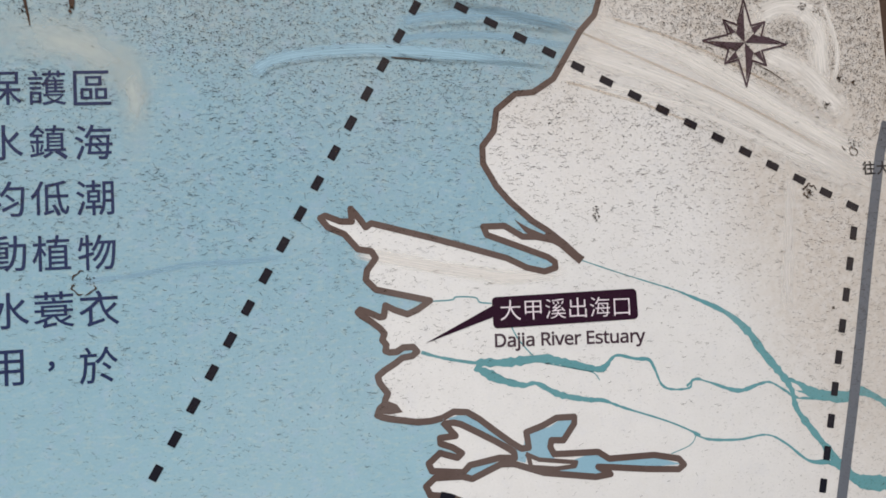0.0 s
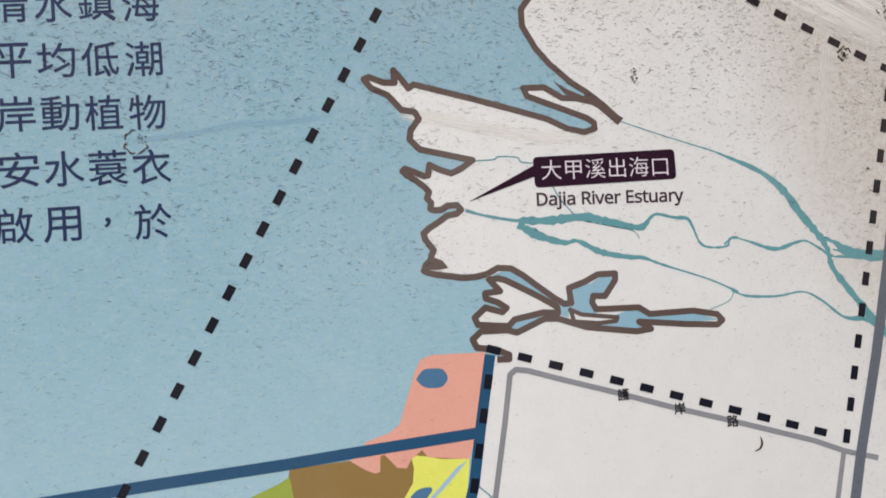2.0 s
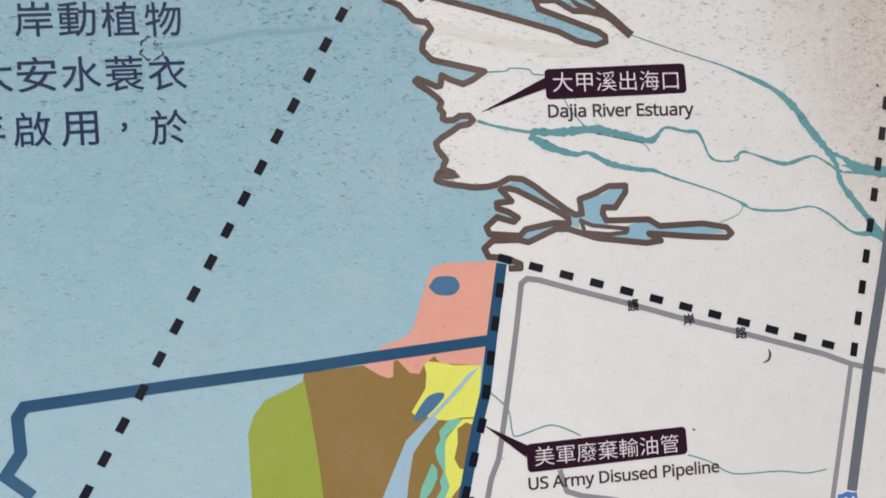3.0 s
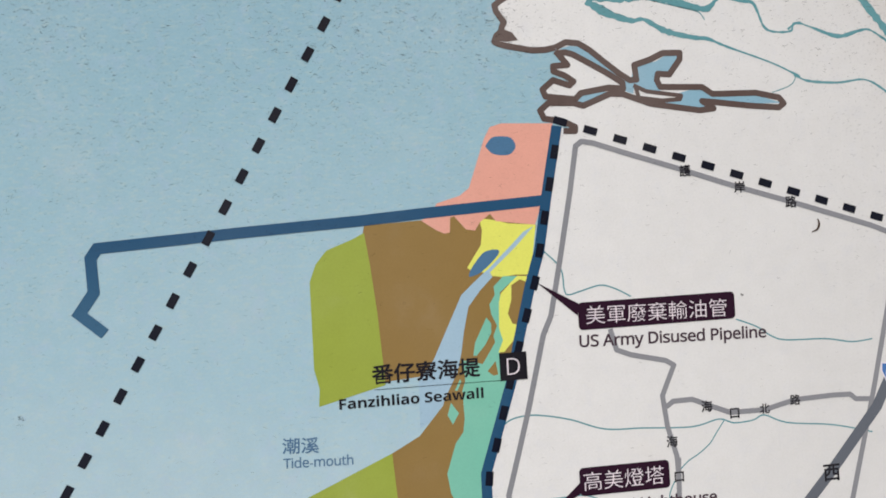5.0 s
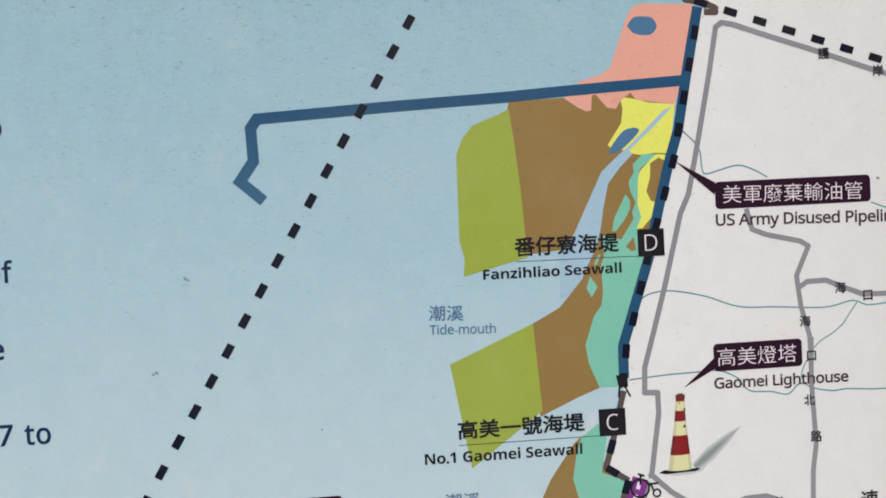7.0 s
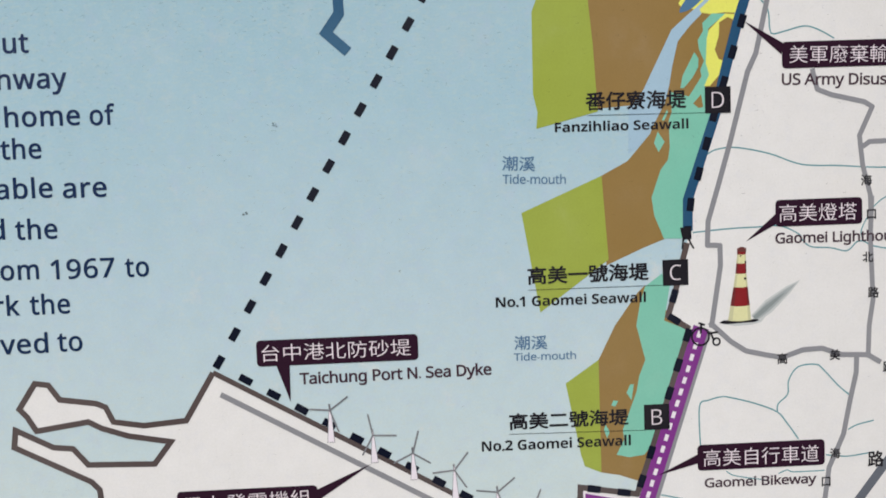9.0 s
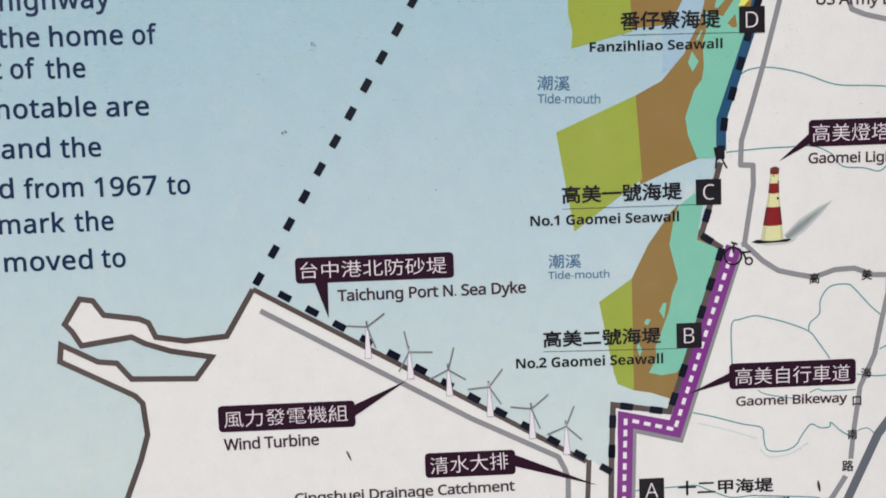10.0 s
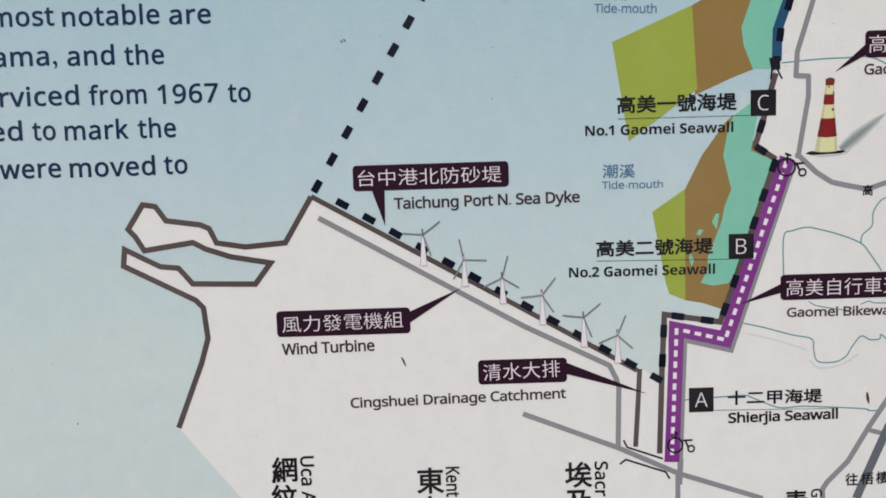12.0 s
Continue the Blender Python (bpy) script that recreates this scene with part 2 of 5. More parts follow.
def smoothed(points, steps):
    """A Catmull-Rom curve through the points (x, y, ...)."""
    rows = [Vector(p) if len(p) > 3 else Vector(tuple(p) + (0,) * (3 - len(p))) for p in points]
    made = []
    for n in range(len(rows) - 1):
        a, b, c, d = rows[max(n - 1, 0)], rows[n], rows[n + 1], rows[min(n + 2, len(rows) - 1)]
        for s in range(steps):
            t = s / steps
            made.append(0.5 * (2 * b + (c - a) * t + (2 * a - 5 * b + 4 * c - d) * t * t + (3 * b - a - 3 * c + d) * t**3))
    return made + [rows[-1]]


PATCHES = []


def fill(name, points, layer, material, label="", smooth=0, parent=None):
    """A printed area with the outline given."""
    if name in ("habitat_patch", "tidal_channel"):
        PATCHES.append(np.array(points))
    if smooth:
        points = [(p[0], p[1]) for p in smoothed(list(points) + [points[0]], 4)][:-1]
    layer = sheet(layer)
    if sum(a[0] * b[1] - a[1] * b[0] for a, b in zip(points, list(points[1:]) + [points[0]])) < 0:
        points = list(points)[::-1]
    flat, _, faces, *_ = delaunay_2d_cdt([Vector(p) for p in points], [], [list(range(len(points)))], 1, 1e-4)
    return part(name, mesh_of(name, [at(v.x, v.y, layer) for v in flat], [tuple(f) for f in faces], material), parent or board, label)


def ribbon(points, widths, layer, verts, faces):
    """A mitred strip, for smooth lines."""
    count = len(points)
    first = len(verts)
    for n, p in enumerate(points):
        a, b = Vector(points[max(n - 1, 0)][:2]), Vector(points[min(n + 1, count - 1)][:2])
        here = Vector(p[:2])
        before, after = (here - a if n else b - here).normalized(), (b - here if n < count - 1 else here - a).normalized()
        way = (before + after).normalized()
        off = Vector((-way.y, way.x)) * widths[n] / 2 / max(way.dot(after), 0.45)
        verts += [at(p[0] + off.x, p[1] + off.y, layer), at(p[0] - off.x, p[1] - off.y, layer)]
    faces += [(first + 2 * n, first + 2 * n + 1, first + 2 * n + 3, first + 2 * n + 2) for n in range(count - 1)]


def stroke(name, points, width, layer, material, label="", smooth=0, parent=None):
    """A printed line. smooth: curved, with a width that may change along it; -1: sharp corners; else straight runs with round joints."""
    layer = sheet(layer)
    verts, faces = [], []
    if smooth < 0:
        ribbon(points, [width] * len(points), layer, verts, faces)
    elif smooth:
        widths = width if isinstance(width, list) else [width] * len(points)
        rows = smoothed([(p[0], p[1], w) for p, w in zip(points, widths)], 8 if name == "river" else 5)
        ragged = 0.55 if name == "river" else 0.0
        ribbon([(r.x, r.y) for r in rows], [max(r.z * (1 + ragged * noise.noise(Vector((r.x / 4, r.y / 4, 1.7)))), 0.5) for r in rows], layer, verts, faces)
    else:
        for n in range(len(points) - 1):
            ribbon(points[n : n + 2], [width] * 2, layer + 0.03 * (n % 3), verts, faces)
        for n, (x, y) in enumerate(points[1:-1]):
            first = len(verts)
            verts += [at(x + width / 2 * math.cos(a * math.pi / 7), y + width / 2 * math.sin(a * math.pi / 7), layer + 0.09 + 0.03 * (n % 3)) for a in range(14)]
            faces.append(tuple(range(first, first + 14)))
    return part(name, mesh_of(name, verts, faces, material), parent or board, label)


def along(path, far):
    """The place and the way at a length along a polyline."""
    for a, b in zip(path, path[1:]):
        a, b = Vector(a), Vector(b)
        step = (b - a).length
        if far <= step and step > 0:
            return a + (b - a) * far / step, (b - a) / step
        far -= step
    return None


DASHES = {}


def dash(name, centre, way, length, width, layer, material):
    key = (name, length, width)
    if key not in DASHES:
        c = length * 0.03
        ring = [(-length / 2, -width / 2 + c), (-length / 2 + c, -width / 2), (length / 2 - c, -width / 2), (length / 2, -width / 2 + c),
                (length / 2, width / 2 - c), (length / 2 - c, width / 2), (-length / 2 + c, width / 2), (-length / 2, width / 2 - c)]
        DASHES[key] = mesh_of(name, [(x / 1000, 0, y / 1000) for x, y in ring], [tuple(range(8))], material)
    ob = part(name, DASHES[key], board)
    ob.matrix_basis = Matrix.Translation(at(centre[0], centre[1], layer)) @ Matrix.Rotation(-math.atan2(way[1], way[0]), 4, "Y")


def dash_run(a, b, count, before=0):
    a, b = Vector(a), Vector(b)
    for n in range(-before, count):
        dash("boundary_dash", a + (b - a) * n / (count - 1), (b - a).normalized(), 11.8, 6.4, 8, M_DASH)


def dashes(name, path, pitch, first, length, width, layer, material, most=999):
    far, n = first, 0
    while (spot := along(path, far)) and n < most:
        dash(name, spot[0], spot[1], length, width, layer, material)
        far, n = far + pitch, n + 1


def dash_row(name, a, b, count, length, width, layer, material):
    a, b = Vector(a), Vector(b)
    for n in range(count):
        dash(name, a + (b - a) * n / (count - 1), (b - a).normalized(), length, width, layer, material)


def dashes_at(path, places):
    """Boundary dashes at the lengths given along a polyline."""
    for far in places:
        spot = along(path, far)
        dash("boundary_dash", spot[0], spot[1], 11.8, 6.4, 8, M_DASH)


FONT_SOURCE = new("type", bpy.data.curves.new("type", "FONT"))


def outlines(body, bold, spacing):
    """The closed outlines of a line of type, one unit to the em, grown by bold."""
    c = FONT_SOURCE.data
    c.body, c.space_character = body, spacing
    bpy.context.view_layer.update()
    curve = FONT_SOURCE.to_curve(bpy.context.evaluated_depsgraph_get())
    rings = []
    for spline in curve.splines:
        dots = spline.bezier_points
        ring = []
        for a, b in zip(dots, list(dots[1:]) + [dots[0]]):
            straight = (a.handle_right - a.co).length + (b.handle_left - b.co).length < 1e-4 or (b.co - a.co).length < 0.02
            ring += interpolate_bezier(a.co, a.handle_right, b.handle_left, b.co, 2 if straight else 4)[:-1]
        flat = np.array([p[:2] for p in ring])
        keep = np.linalg.norm(flat - np.roll(flat, 1, 0), axis=1) > 1e-4
        if keep.sum() > 2:
            # full stops and commas are printed large
            low_mark = flat[:, 1].max() < 0.2 and np.ptp(flat[:, 0]) < 0.25
            rings.append((flat[keep] - flat.mean(0)) * 1.45 + flat.mean(0) if low_mark else flat[keep])
    FONT_SOURCE.to_curve_clear()
    area = sum(float(np.sum(r[:, 0] * np.roll(r[:, 1], -1) - r[:, 1] * np.roll(r[:, 0], -1))) for r in rings)
    grown = []
    for r in rings:
        a, b = r - np.roll(r, 1, 0), np.roll(r, -1, 0) - r
        a, b = a / np.linalg.norm(a, axis=1)[:, None], b / np.linalg.norm(b, axis=1)[:, None]
        normal = np.stack([a[:, 1] + b[:, 1], -a[:, 0] - b[:, 0]], 1)
        length = np.maximum(np.linalg.norm(normal, axis=1), 0.9)[:, None]
        grown.append(r + normal / length**2 * 2 * bold * (1 if area > 0 else -1))
    return grown


def type_mesh(body, bold=0.0, spacing=1.0):
    """A line of type as a mesh flat in x and y: its outlines filled by their winding, so that crossing strokes join."""
    rings = outlines(body, bold, spacing)
    points, edges = [], []
    for r in rings:
        first = len(points)
        points += [Vector(p) for p in r]
        edges += [(first + n, first + (n + 1) % len(r)) for n in range(len(r))]
    verts, _, faces, *_ = delaunay_2d_cdt(points, edges, [], 0, 1e-5)
    flat = np.array([v[:] for v in verts])
    tris = np.array([f for f in faces if len(f) == 3])
    middle = flat[tris].mean(1)
    winding = np.zeros(len(tris), int)
    for r in rings:
        near = np.where(((middle > r.min(0)) & (middle < r.max(0))).all(1))[0]
        x, y = middle[near, 0][:, None], middle[near, 1][:, None]
        a, b = r, np.roll(r, -1, 0)
        side = (b[:, 0] - a[:, 0]) * (y - a[:, 1]) - (x - a[:, 0]) * (b[:, 1] - a[:, 1])
        winding[near] += ((a[:, 1] <= y) & (b[:, 1] > y) & (side > 0)).sum(1) - ((a[:, 1] > y) & (b[:, 1] <= y) & (side < 0)).sum(1)
    tris = tris[winding != 0]
    used, back_index = np.unique(tris, return_inverse=True)
    flat = flat[used]
    tris = back_index.reshape(-1, 3)
    left, right = flat[tris, 0].min(1), flat[tris, 0].max(1)
    words = np.zeros(len(tris), int)
    if ord(body[0]) > 0x2E00 and ord(body[0]) < 0x10000:
        words[:] = np.floor((left + right) / 2 / spacing)
    else:
        order, reach, n = np.argsort(left), -9.0, 0
        for k in order:
            n += left[k] > reach + 0.19
            reach = max(reach, right[k])
            words[k] = n
    return (words, tris), flat


def set_type(type_faces, flat, layer, material, parent=None, label=""):
    """Lays type on the board, each Latin word and each Chinese character a part: flat is its points in millimetres."""
    words, faces = type_faces
    for n in sorted(set(words)):
        mine = faces[words == n]
        used, index = np.unique(mine, return_inverse=True)
        index = index.reshape(-1, 3)
        (ax, ay), (bx, by), (cx, cy) = flat[mine[0]]
        if (bx - ax) * (cy - ay) - (by - ay) * (cx - ax) < 0:
            index = index[:, ::-1]
        part("lettering", mesh_of("lettering", [at(x, y, layer) for x, y in flat[used]], index.tolist(), material), parent or board, label)


def turned(flat, degrees, x, y):
    c, s = math.cos(radians(degrees)), math.sin(radians(degrees))
    return flat @ np.array([[c, s], [-s, c]]) + (x, y)


def sans(body, heavy=False):
    """Latin letters and figures in the plain grotesque shapes of the font's mathematical sans-serif range."""
    upper, lower, figure = (0x1D5D4, 0x1D5EE, 0x1D7EC) if heavy else (0x1D5A0, 0x1D5BA, 0x1D7E2)
    shifted = ""
    for c in body:
        base = (upper, 65) if "A" <= c <= "Z" else (lower, 97) if "a" <= c <= "z" else (figure, 48) if "0" <= c <= "9" else None
        shifted += chr(base[0] + ord(c) - base[1]) if base else c
    return shifted


CAP = type_mesh(sans("H"))[1][:, 1].max()


def lettering(body, x, y, width, height, layer, material, bold, mode, slope=0.0, parent=None):
    """A line of type in a box: a capital's height for Latin, the whole glyph's for Chinese."""
    me, flat = type_mesh(sans(body, mode == "heavy"), bold, 1.0 if mode == "cjk" else 0.95)
    lo, hi = flat.min(0), flat.max(0)
    flat[:, 0] = (flat[:, 0] - lo[0]) * width / (hi[0] - lo[0])
    flat[:, 1] = flat[:, 1] * height / CAP if mode != "cjk" else (flat[:, 1] - lo[1]) * height / (hi[1] - lo[1])
    return set_type(me, turned(flat, slope, x, y), layer, material, parent)


def character(body, x, y, size, material):
    me, flat = type_mesh(body, 0.02)
    middle = (flat.min(0) + flat.max(0)) / 2
    grown = size / max(flat.max(0) - flat.min(0))
    return set_type(me, (flat - middle) * grown + (x, y), 9, material)


def upright(body, x, y, width, length):
    """Latin type turned to read downwards; x and y are its upper left corner."""
    me, flat = type_mesh(sans(body), 0.02)
    lo, hi = flat.min(0), flat.max(0)
    flat = (flat - lo) / (hi - lo) * (length, width)
    return set_type(me, np.stack([x + flat[:, 1], y - flat[:, 0]], 1), 9, M_INK)


def boxed(body, x0, x1, y0, y1):
    """One character of the Chinese text, from x0 to x1 and from y0 up to y1."""
    me, flat = type_mesh(body, 0.004)
    lo, hi = flat.min(0), flat.max(0)
    set_type(me, (flat - lo) / (hi - lo) * (x1 - x0, y1 - y0) + (x0, y0), 7, M_NAVYINK, label="dark blue printed Chinese text")


def text_row(body, places, y, fall, width=27.2, height=26.8):
    """A row of the Chinese text: the left edge of each character, the foot of the first and how far the row falls to its end."""
    for n, (letter, x) in enumerate(zip(body, places)):
        foot = y - fall * n / max(len(body) - 1, 1)
        boxed(letter, x, x + width, foot, foot + height)


def text_line(words):
    """A line of the English text, word by word: its left and right edge and its foot."""
    for body, x0, x1, y in words:
        me, flat = type_mesh(sans(body), 0.016, 1.06)
        flat[:, 0] -= flat[:, 0].min()
        flat = flat * ((x1 - x0) / flat[:, 0].max(), 16.2 / CAP)
        set_type(me, flat + (x0, y), 7, M_NAVYINK, label="dark blue printed English text")


def rounded(x0, y0, x1, y1, r):
    ring = []
    for cx, cy, turn in ((x1 - r, y1 - r, 0), (x0 + r, y1 - r, 90), (x0 + r, y0 + r, 180), (x1 - r, y0 + r, 270)):
        ring += [(cx + r * math.cos(radians(turn + a)), cy + r * math.sin(radians(turn + a))) for a in (0, 22, 45, 68, 90)]
    return ring


def callout(x0, y0, x1, y1, pointer):
    """A plum label with rounded corners and a pointer."""
    plate = fill("callout", rounded(x0, y0, x1, y1, 3.6), 8, M_LABEL, "dark plum printed callout label with white lettering")
    fill("pointer", pointer, 7.5, M_LABEL, "", 0, plate)
    return plate


def marker(letter, x, y):
    plate = fill("marker", [(x - 11.4, y - 11.4), (x + 11.4, y - 11.4), (x + 11.4, y + 11.4), (x - 11.4, y + 11.4)], 9.5, M_INK, "black printed square with a white letter")
    me, flat = type_mesh(sans(letter), -0.012)
    lo, hi = flat.min(0), flat.max(0)
    flat = (flat - (lo + hi) / 2) * (13.6 / (hi[1] - lo[1]))
    set_type(me, flat + (x, y), 11, M_LABELTEXT, plate)


def ring(name, centre, radius, width, layer, material, parent):
    points = [(centre[0] + radius * math.cos(a * math.pi / 12), centre[1] + radius * math.sin(a * math.pi / 12)) for a in range(25)]
    return stroke(name, points, width, layer, material, "", 2, parent)


def turbine(hub, base, tips):
    thing = fill("turbine_drawing", [(base[0] - 3.1, base[1]), (base[0] + 3.1, base[1]), (hub[0] + 0.9, hub[1]), (hub[0], hub[1] + 5.0), (hub[0] - 0.9, hub[1])], 9.2, M_LANDPRINT, "white printed wind turbine with grey blades")
    edge = [(base[0] - 3.1, base[1]), (hub[0] - 0.9, hub[1]), (hub[0], hub[1] + 5.0), (hub[0] + 0.9, hub[1]), (base[0] + 3.1, base[1]), (base[0] - 3.1, base[1])]
    stroke("tower_outline", edge, 0.45, 9.5, M_ROAD, "", 0, thing)
    for tip in tips:
        blade = stroke("blade", [hub, tip], 1.45, 9.8, M_BLADE, "grey blade", 0, thing)
        stroke("blade_face", [hub, tip], 0.6, 10.1, M_ROAD, "", 0, blade)
    stroke("nacelle", [hub, (hub[0] - 0.4, hub[1] + 5.6)], 1.7, 9.8, M_BLADE, "grey nacelle", 0, thing)


def bicycle(centre, radius, back, small, bars):
    thing = ring("bicycle_mark", centre, radius, 1.7, 10, M_INK, board)
    tagged(thing, "small black printed bicycle symbol")
    ring("wheel", back, small, 1.5, 10.3, M_INK, thing)
    for bar in bars:
        stroke("bar", bar, 1.7, 10.6, M_INK, "", 0, thing)


def compass(centre, far, near, inner, lean):
    """A compass rose of four long and four short points."""
    def spot(radius, degrees):
        a = radians(90 - degrees + lean)
        return (centre[0] + radius * math.cos(a), centre[1] + radius * math.sin(a))

    outline = []
    for n in range(8):
        outline += [spot(near * 1.0 if n % 2 else far * 1.06, 45 * n), spot(inner, 45 * n + 22.5)]
    rose = stroke("compass_rose", outline + outline[:2], 1.7, 9, M_BROWNINK, "black and white printed compass rose")
    for n in range(8):
        if n % 2:
            fill("point", [spot(near * 0.93, 45 * n), spot(inner * 0.9, 45 * n - 20), spot(inner * 0.72, 45 * n + 4)], 9, M_BROWNINK, "", 0, rose)
        else:
            fill("point", [spot(0, 0), spot(inner * 0.68, 45 * n - 45), spot(far * 0.92, 45 * n)], 9, M_BROWNINK, "", 0, rose)


def shield(centre):
    x, y = centre
    outline = [(0, 10), (7, 8), (9.5, 9), (10, 2), (6, -7), (0, -11), (-6, -7), (-10, 2), (-9.5, 9), (-7, 8)]
    back_plate = fill("route_shield", [(x + a * 1.08, y + b * 1.08) for a, b in outline], 9, M_LANDPRINT, "blue printed route shield with white numerals")
    fill("shield_field", [(x + a * 0.95, y + b * 0.95) for a, b in outline], 9.4, M_SHIELD, "", 0, back_plate)
    me, flat = type_mesh(sans("61"), 0.01)
    lo, hi = flat.min(0), flat.max(0)
    set_type(me, (flat - (lo + hi) / 2) * (10.5 / (hi[1] - lo[1])) + (x, y - 0.5), 9.8, M_LANDPRINT, back_plate)


# ---- the printed map ----
fill("sea_area", [(LEFT, FOOT), (RIGHT, FOOT), (RIGHT, TOP), (LEFT, TOP)], 0.5, M_SEA, "faded pale blue printed sea")
NORTH = [(243.9, 266.5), (234.8, 246.4), (230, 233.1), (216.4, 219.3), (203.1, 198.7), (190, 178.6), (171.8, 167.3), (156.4, 166.3), (139.3, 152.9), (135.9, 135.4), (125.5, 123), (125.1, 108.8), (135, 89.6), (145.3, 76.5), (163.4, 59.4), (175.4, 51.3), (189.6, 39.1), (203.3, 25.2)]
TONGUE = [(191.5, 35.9), (180.1, 42.7), (165.4, 46.5), (154.2, 47.1), (139.6, 56.7), (121.9, 56.9), (124.4, 50), (155.2, 37.3), (173.8, 29.5), (179.9, 25), (180, 20.2), (170.8, 17.6), (156.2, 21.5), (139.9, 30.2), (117.3, 37.6), (78.8, 49.8), (31.4, 63.8), (26.8, 60.8), (22.8, 67), (15.7, 76), (16.1, 65.9), (7.2, 66.3), (-4.4, 71.4), (-8.4, 69.6), (-2.9, 62.2), (9.7, 56.1), (19.9, 43.6), (30.2, 41.5), (33.4, 35.9), (25.9, 26.3), (24.6, 19.3), (32.1, 10.9), (74.7, -0.3)]
DELTA = [(74.7, -0.3), (64, -7), (56, -10), (46, -6), (39, -2), (37.2, -10.6), (34, -11), (26, -7), (19, -4), (17, -6), (20, -9), (27, -14), (34, -20), (37, -24), (35, -29), (38, -33), (37, -37.6), (40, -39), (46, -39), (51, -36), (59, -36), (62, -40), (58, -43), (50, -44), (44, -48), (35, -53), (30, -57), (31, -62), (35, -68), (37, -71), (35, -75), (34, -79), (30, -82), (28, -87), (32, -89), (39, -91), (49, -93), (59, -95), (70, -95), (79.1, -93.4)]
BANK = [(79.1, -93.4), (88.2, -89.2), (98.9, -90.5), (108.2, -96.5), (120.5, -107.0), (132.9, -117.1), (141.3, -122.9), (147.2, -122.6), (146.1, -110.3), (160.1, -106.2), (171.7, -101.0), (186.7, -101.4), (186.2, -106.9), (176.3, -119.3), (166.3, -118.4), (164.9, -123.6), (167.7, -129.5), (175.8, -130), (204.6, -131.1), (213.6, -137.4), (252.3, -137.9), (273.2, -142.7), (277.5, -147.9), (272.6, -151.3), (245.3, -148.6), (216.2, -144.5), (203.8, -143), (213.8, -149.7), (201.3, -150.8), (158.5, -143.5), (134.6, -134.3), (123.6, -133.5), (99.8, -142.7), (92, -140.1), (70.2, -139.2), (62.8, -145.1), (65.8, -152), (81.1, -154.6), (91.7, -159.9), (91.5, -163.4), (81.5, -162.9)]
CLAW = [(78.9, -96.3), (82.6, -100.9), (88.5, -108.1), (76.1, -108.8), (76.2, -113.1), (85.5, -116.9), (92.8, -122), (89, -125.2), (75.3, -120.4), (65.9, -127.8), (68.1, -133.7), (93.2, -137), (98.5, -132), (122.9, -128.4), (135.3, -129.7), (135.0, -125.1), (129.4, -121.0), (120.0, -114.9), (105.4, -106.3), (93.3, -99.4), (87.7, -97.7), (81.4, -98.0)]
SEAWALL = [(76, -158.4), (63.8, -214.3), (54.5, -260.8), (45.1, -288.3), (30.8, -339.8), (24.3, -366.5), (-1.6, -440.5), (-2.1, -467.6)]
COAST = [(-2.9, -478.1), (-7.4, -493.8), (-13.4, -517.5), (-21.1, -541.9), (-2.1, -554.5)]
BIKE_EDGE = [(-2.9, -555.8), (-22.6, -613.9), (-40.7, -668), (-52.5, -700.8), (-103.4, -692.3), (-105.9, -740.9), (-108.7, -822.8)]
DYKE = [(-421.4, -574.7), (-231.2, -683.8), (-128.9, -743.6)]
DRAIN = [(-126.5, -742.2), (-128.7, -780.1), (-131, -815.7)]
PORT = [(-421.4, -574.7), (-446.7, -615.7), (-483.1, -618.4), (-509.1, -613.9), (-514.9, -600.8), (-522.8, -597.1), (-553.6, -592.4), (-562.5, -579.3), (-573.8, -577.4), (-588.3, -599.2), (-582.2, -606.2), (-574.9, -618.9), (-530.4, -612.9), (-519.3, -619.1), (-496.8, -626.9), (-460.9, -633.6), (-475.8, -652.6), (-532.7, -650.6), (-544.9, -635.8), (-561.2, -634), (-592.7, -617.4), (-594.7, -632.4), (-530.8, -665.8), (-524.3, -673.1), (-521.8, -701.3), (-529, -724.2), (-553.7, -784.3)]
SHORE_END = [(-126.5, -740.5), (-106.7, -756.1)]
PORT_END = [(-499.3, -853.4), (-409.9, -966)]
LAND = NORTH + TONGUE[:-1] + DELTA[:-1] + [BANK[0]] + CLAW[1:11] + BANK[-8:-1] + SEAWALL + COAST + BIKE_EDGE[:-2] + [SHORE_END[1], SHORE_END[0]] + DYKE[::-1] + PORT[1:] + PORT_END + [(560, PORT_END[1][1]), (560, NORTH[0][1])]
fill("land_area", LAND, 1, M_LAND, "weathered off-white printed land")
fill("creek", [(83, -94.4), (91.2, -92.4), (98.7, -93.2), (108, -99), (120.3, -109.7), (132.7, -119.6), (141.1, -125.6), (145.5, -126), (143.8, -134.3), (136.3, -131.9), (135.6, -126.2), (128.4, -119.7), (115.8, -112.2), (103.3, -105.1), (93, -99)], 2, M_CREEK, "pale blue printed tidal creek")
fill("creek", [(145.1, -111.1), (165.4, -107.8), (174, -103.1), (187.2, -103.5), (175.2, -118.4), (165.2, -120), (163.1, -125.4), (168.6, -134), (152.5, -132.3), (146.2, -126.6), (141.6, -129)], 2, M_CREEK, "pale blue printed tidal creek")
fill("creek", [(184.4, -135.3), (196, -132.5), (205.9, -133.9), (212.7, -139), (252.3, -139.6), (275.7, -147.5), (247.5, -147), (206.2, -142.8), (205.8, -148.8), (191.1, -148.1), (164, -142.2), (184.1, -140)], 2, M_CREEK, "pale blue printed tidal creek")
fill("creek", [(95.5, -134.7), (102.2, -131.8), (123.7, -131.7), (102.1, -141.2), (91.7, -139.5)], 2, M_CREEK, "pale blue printed tidal creek")
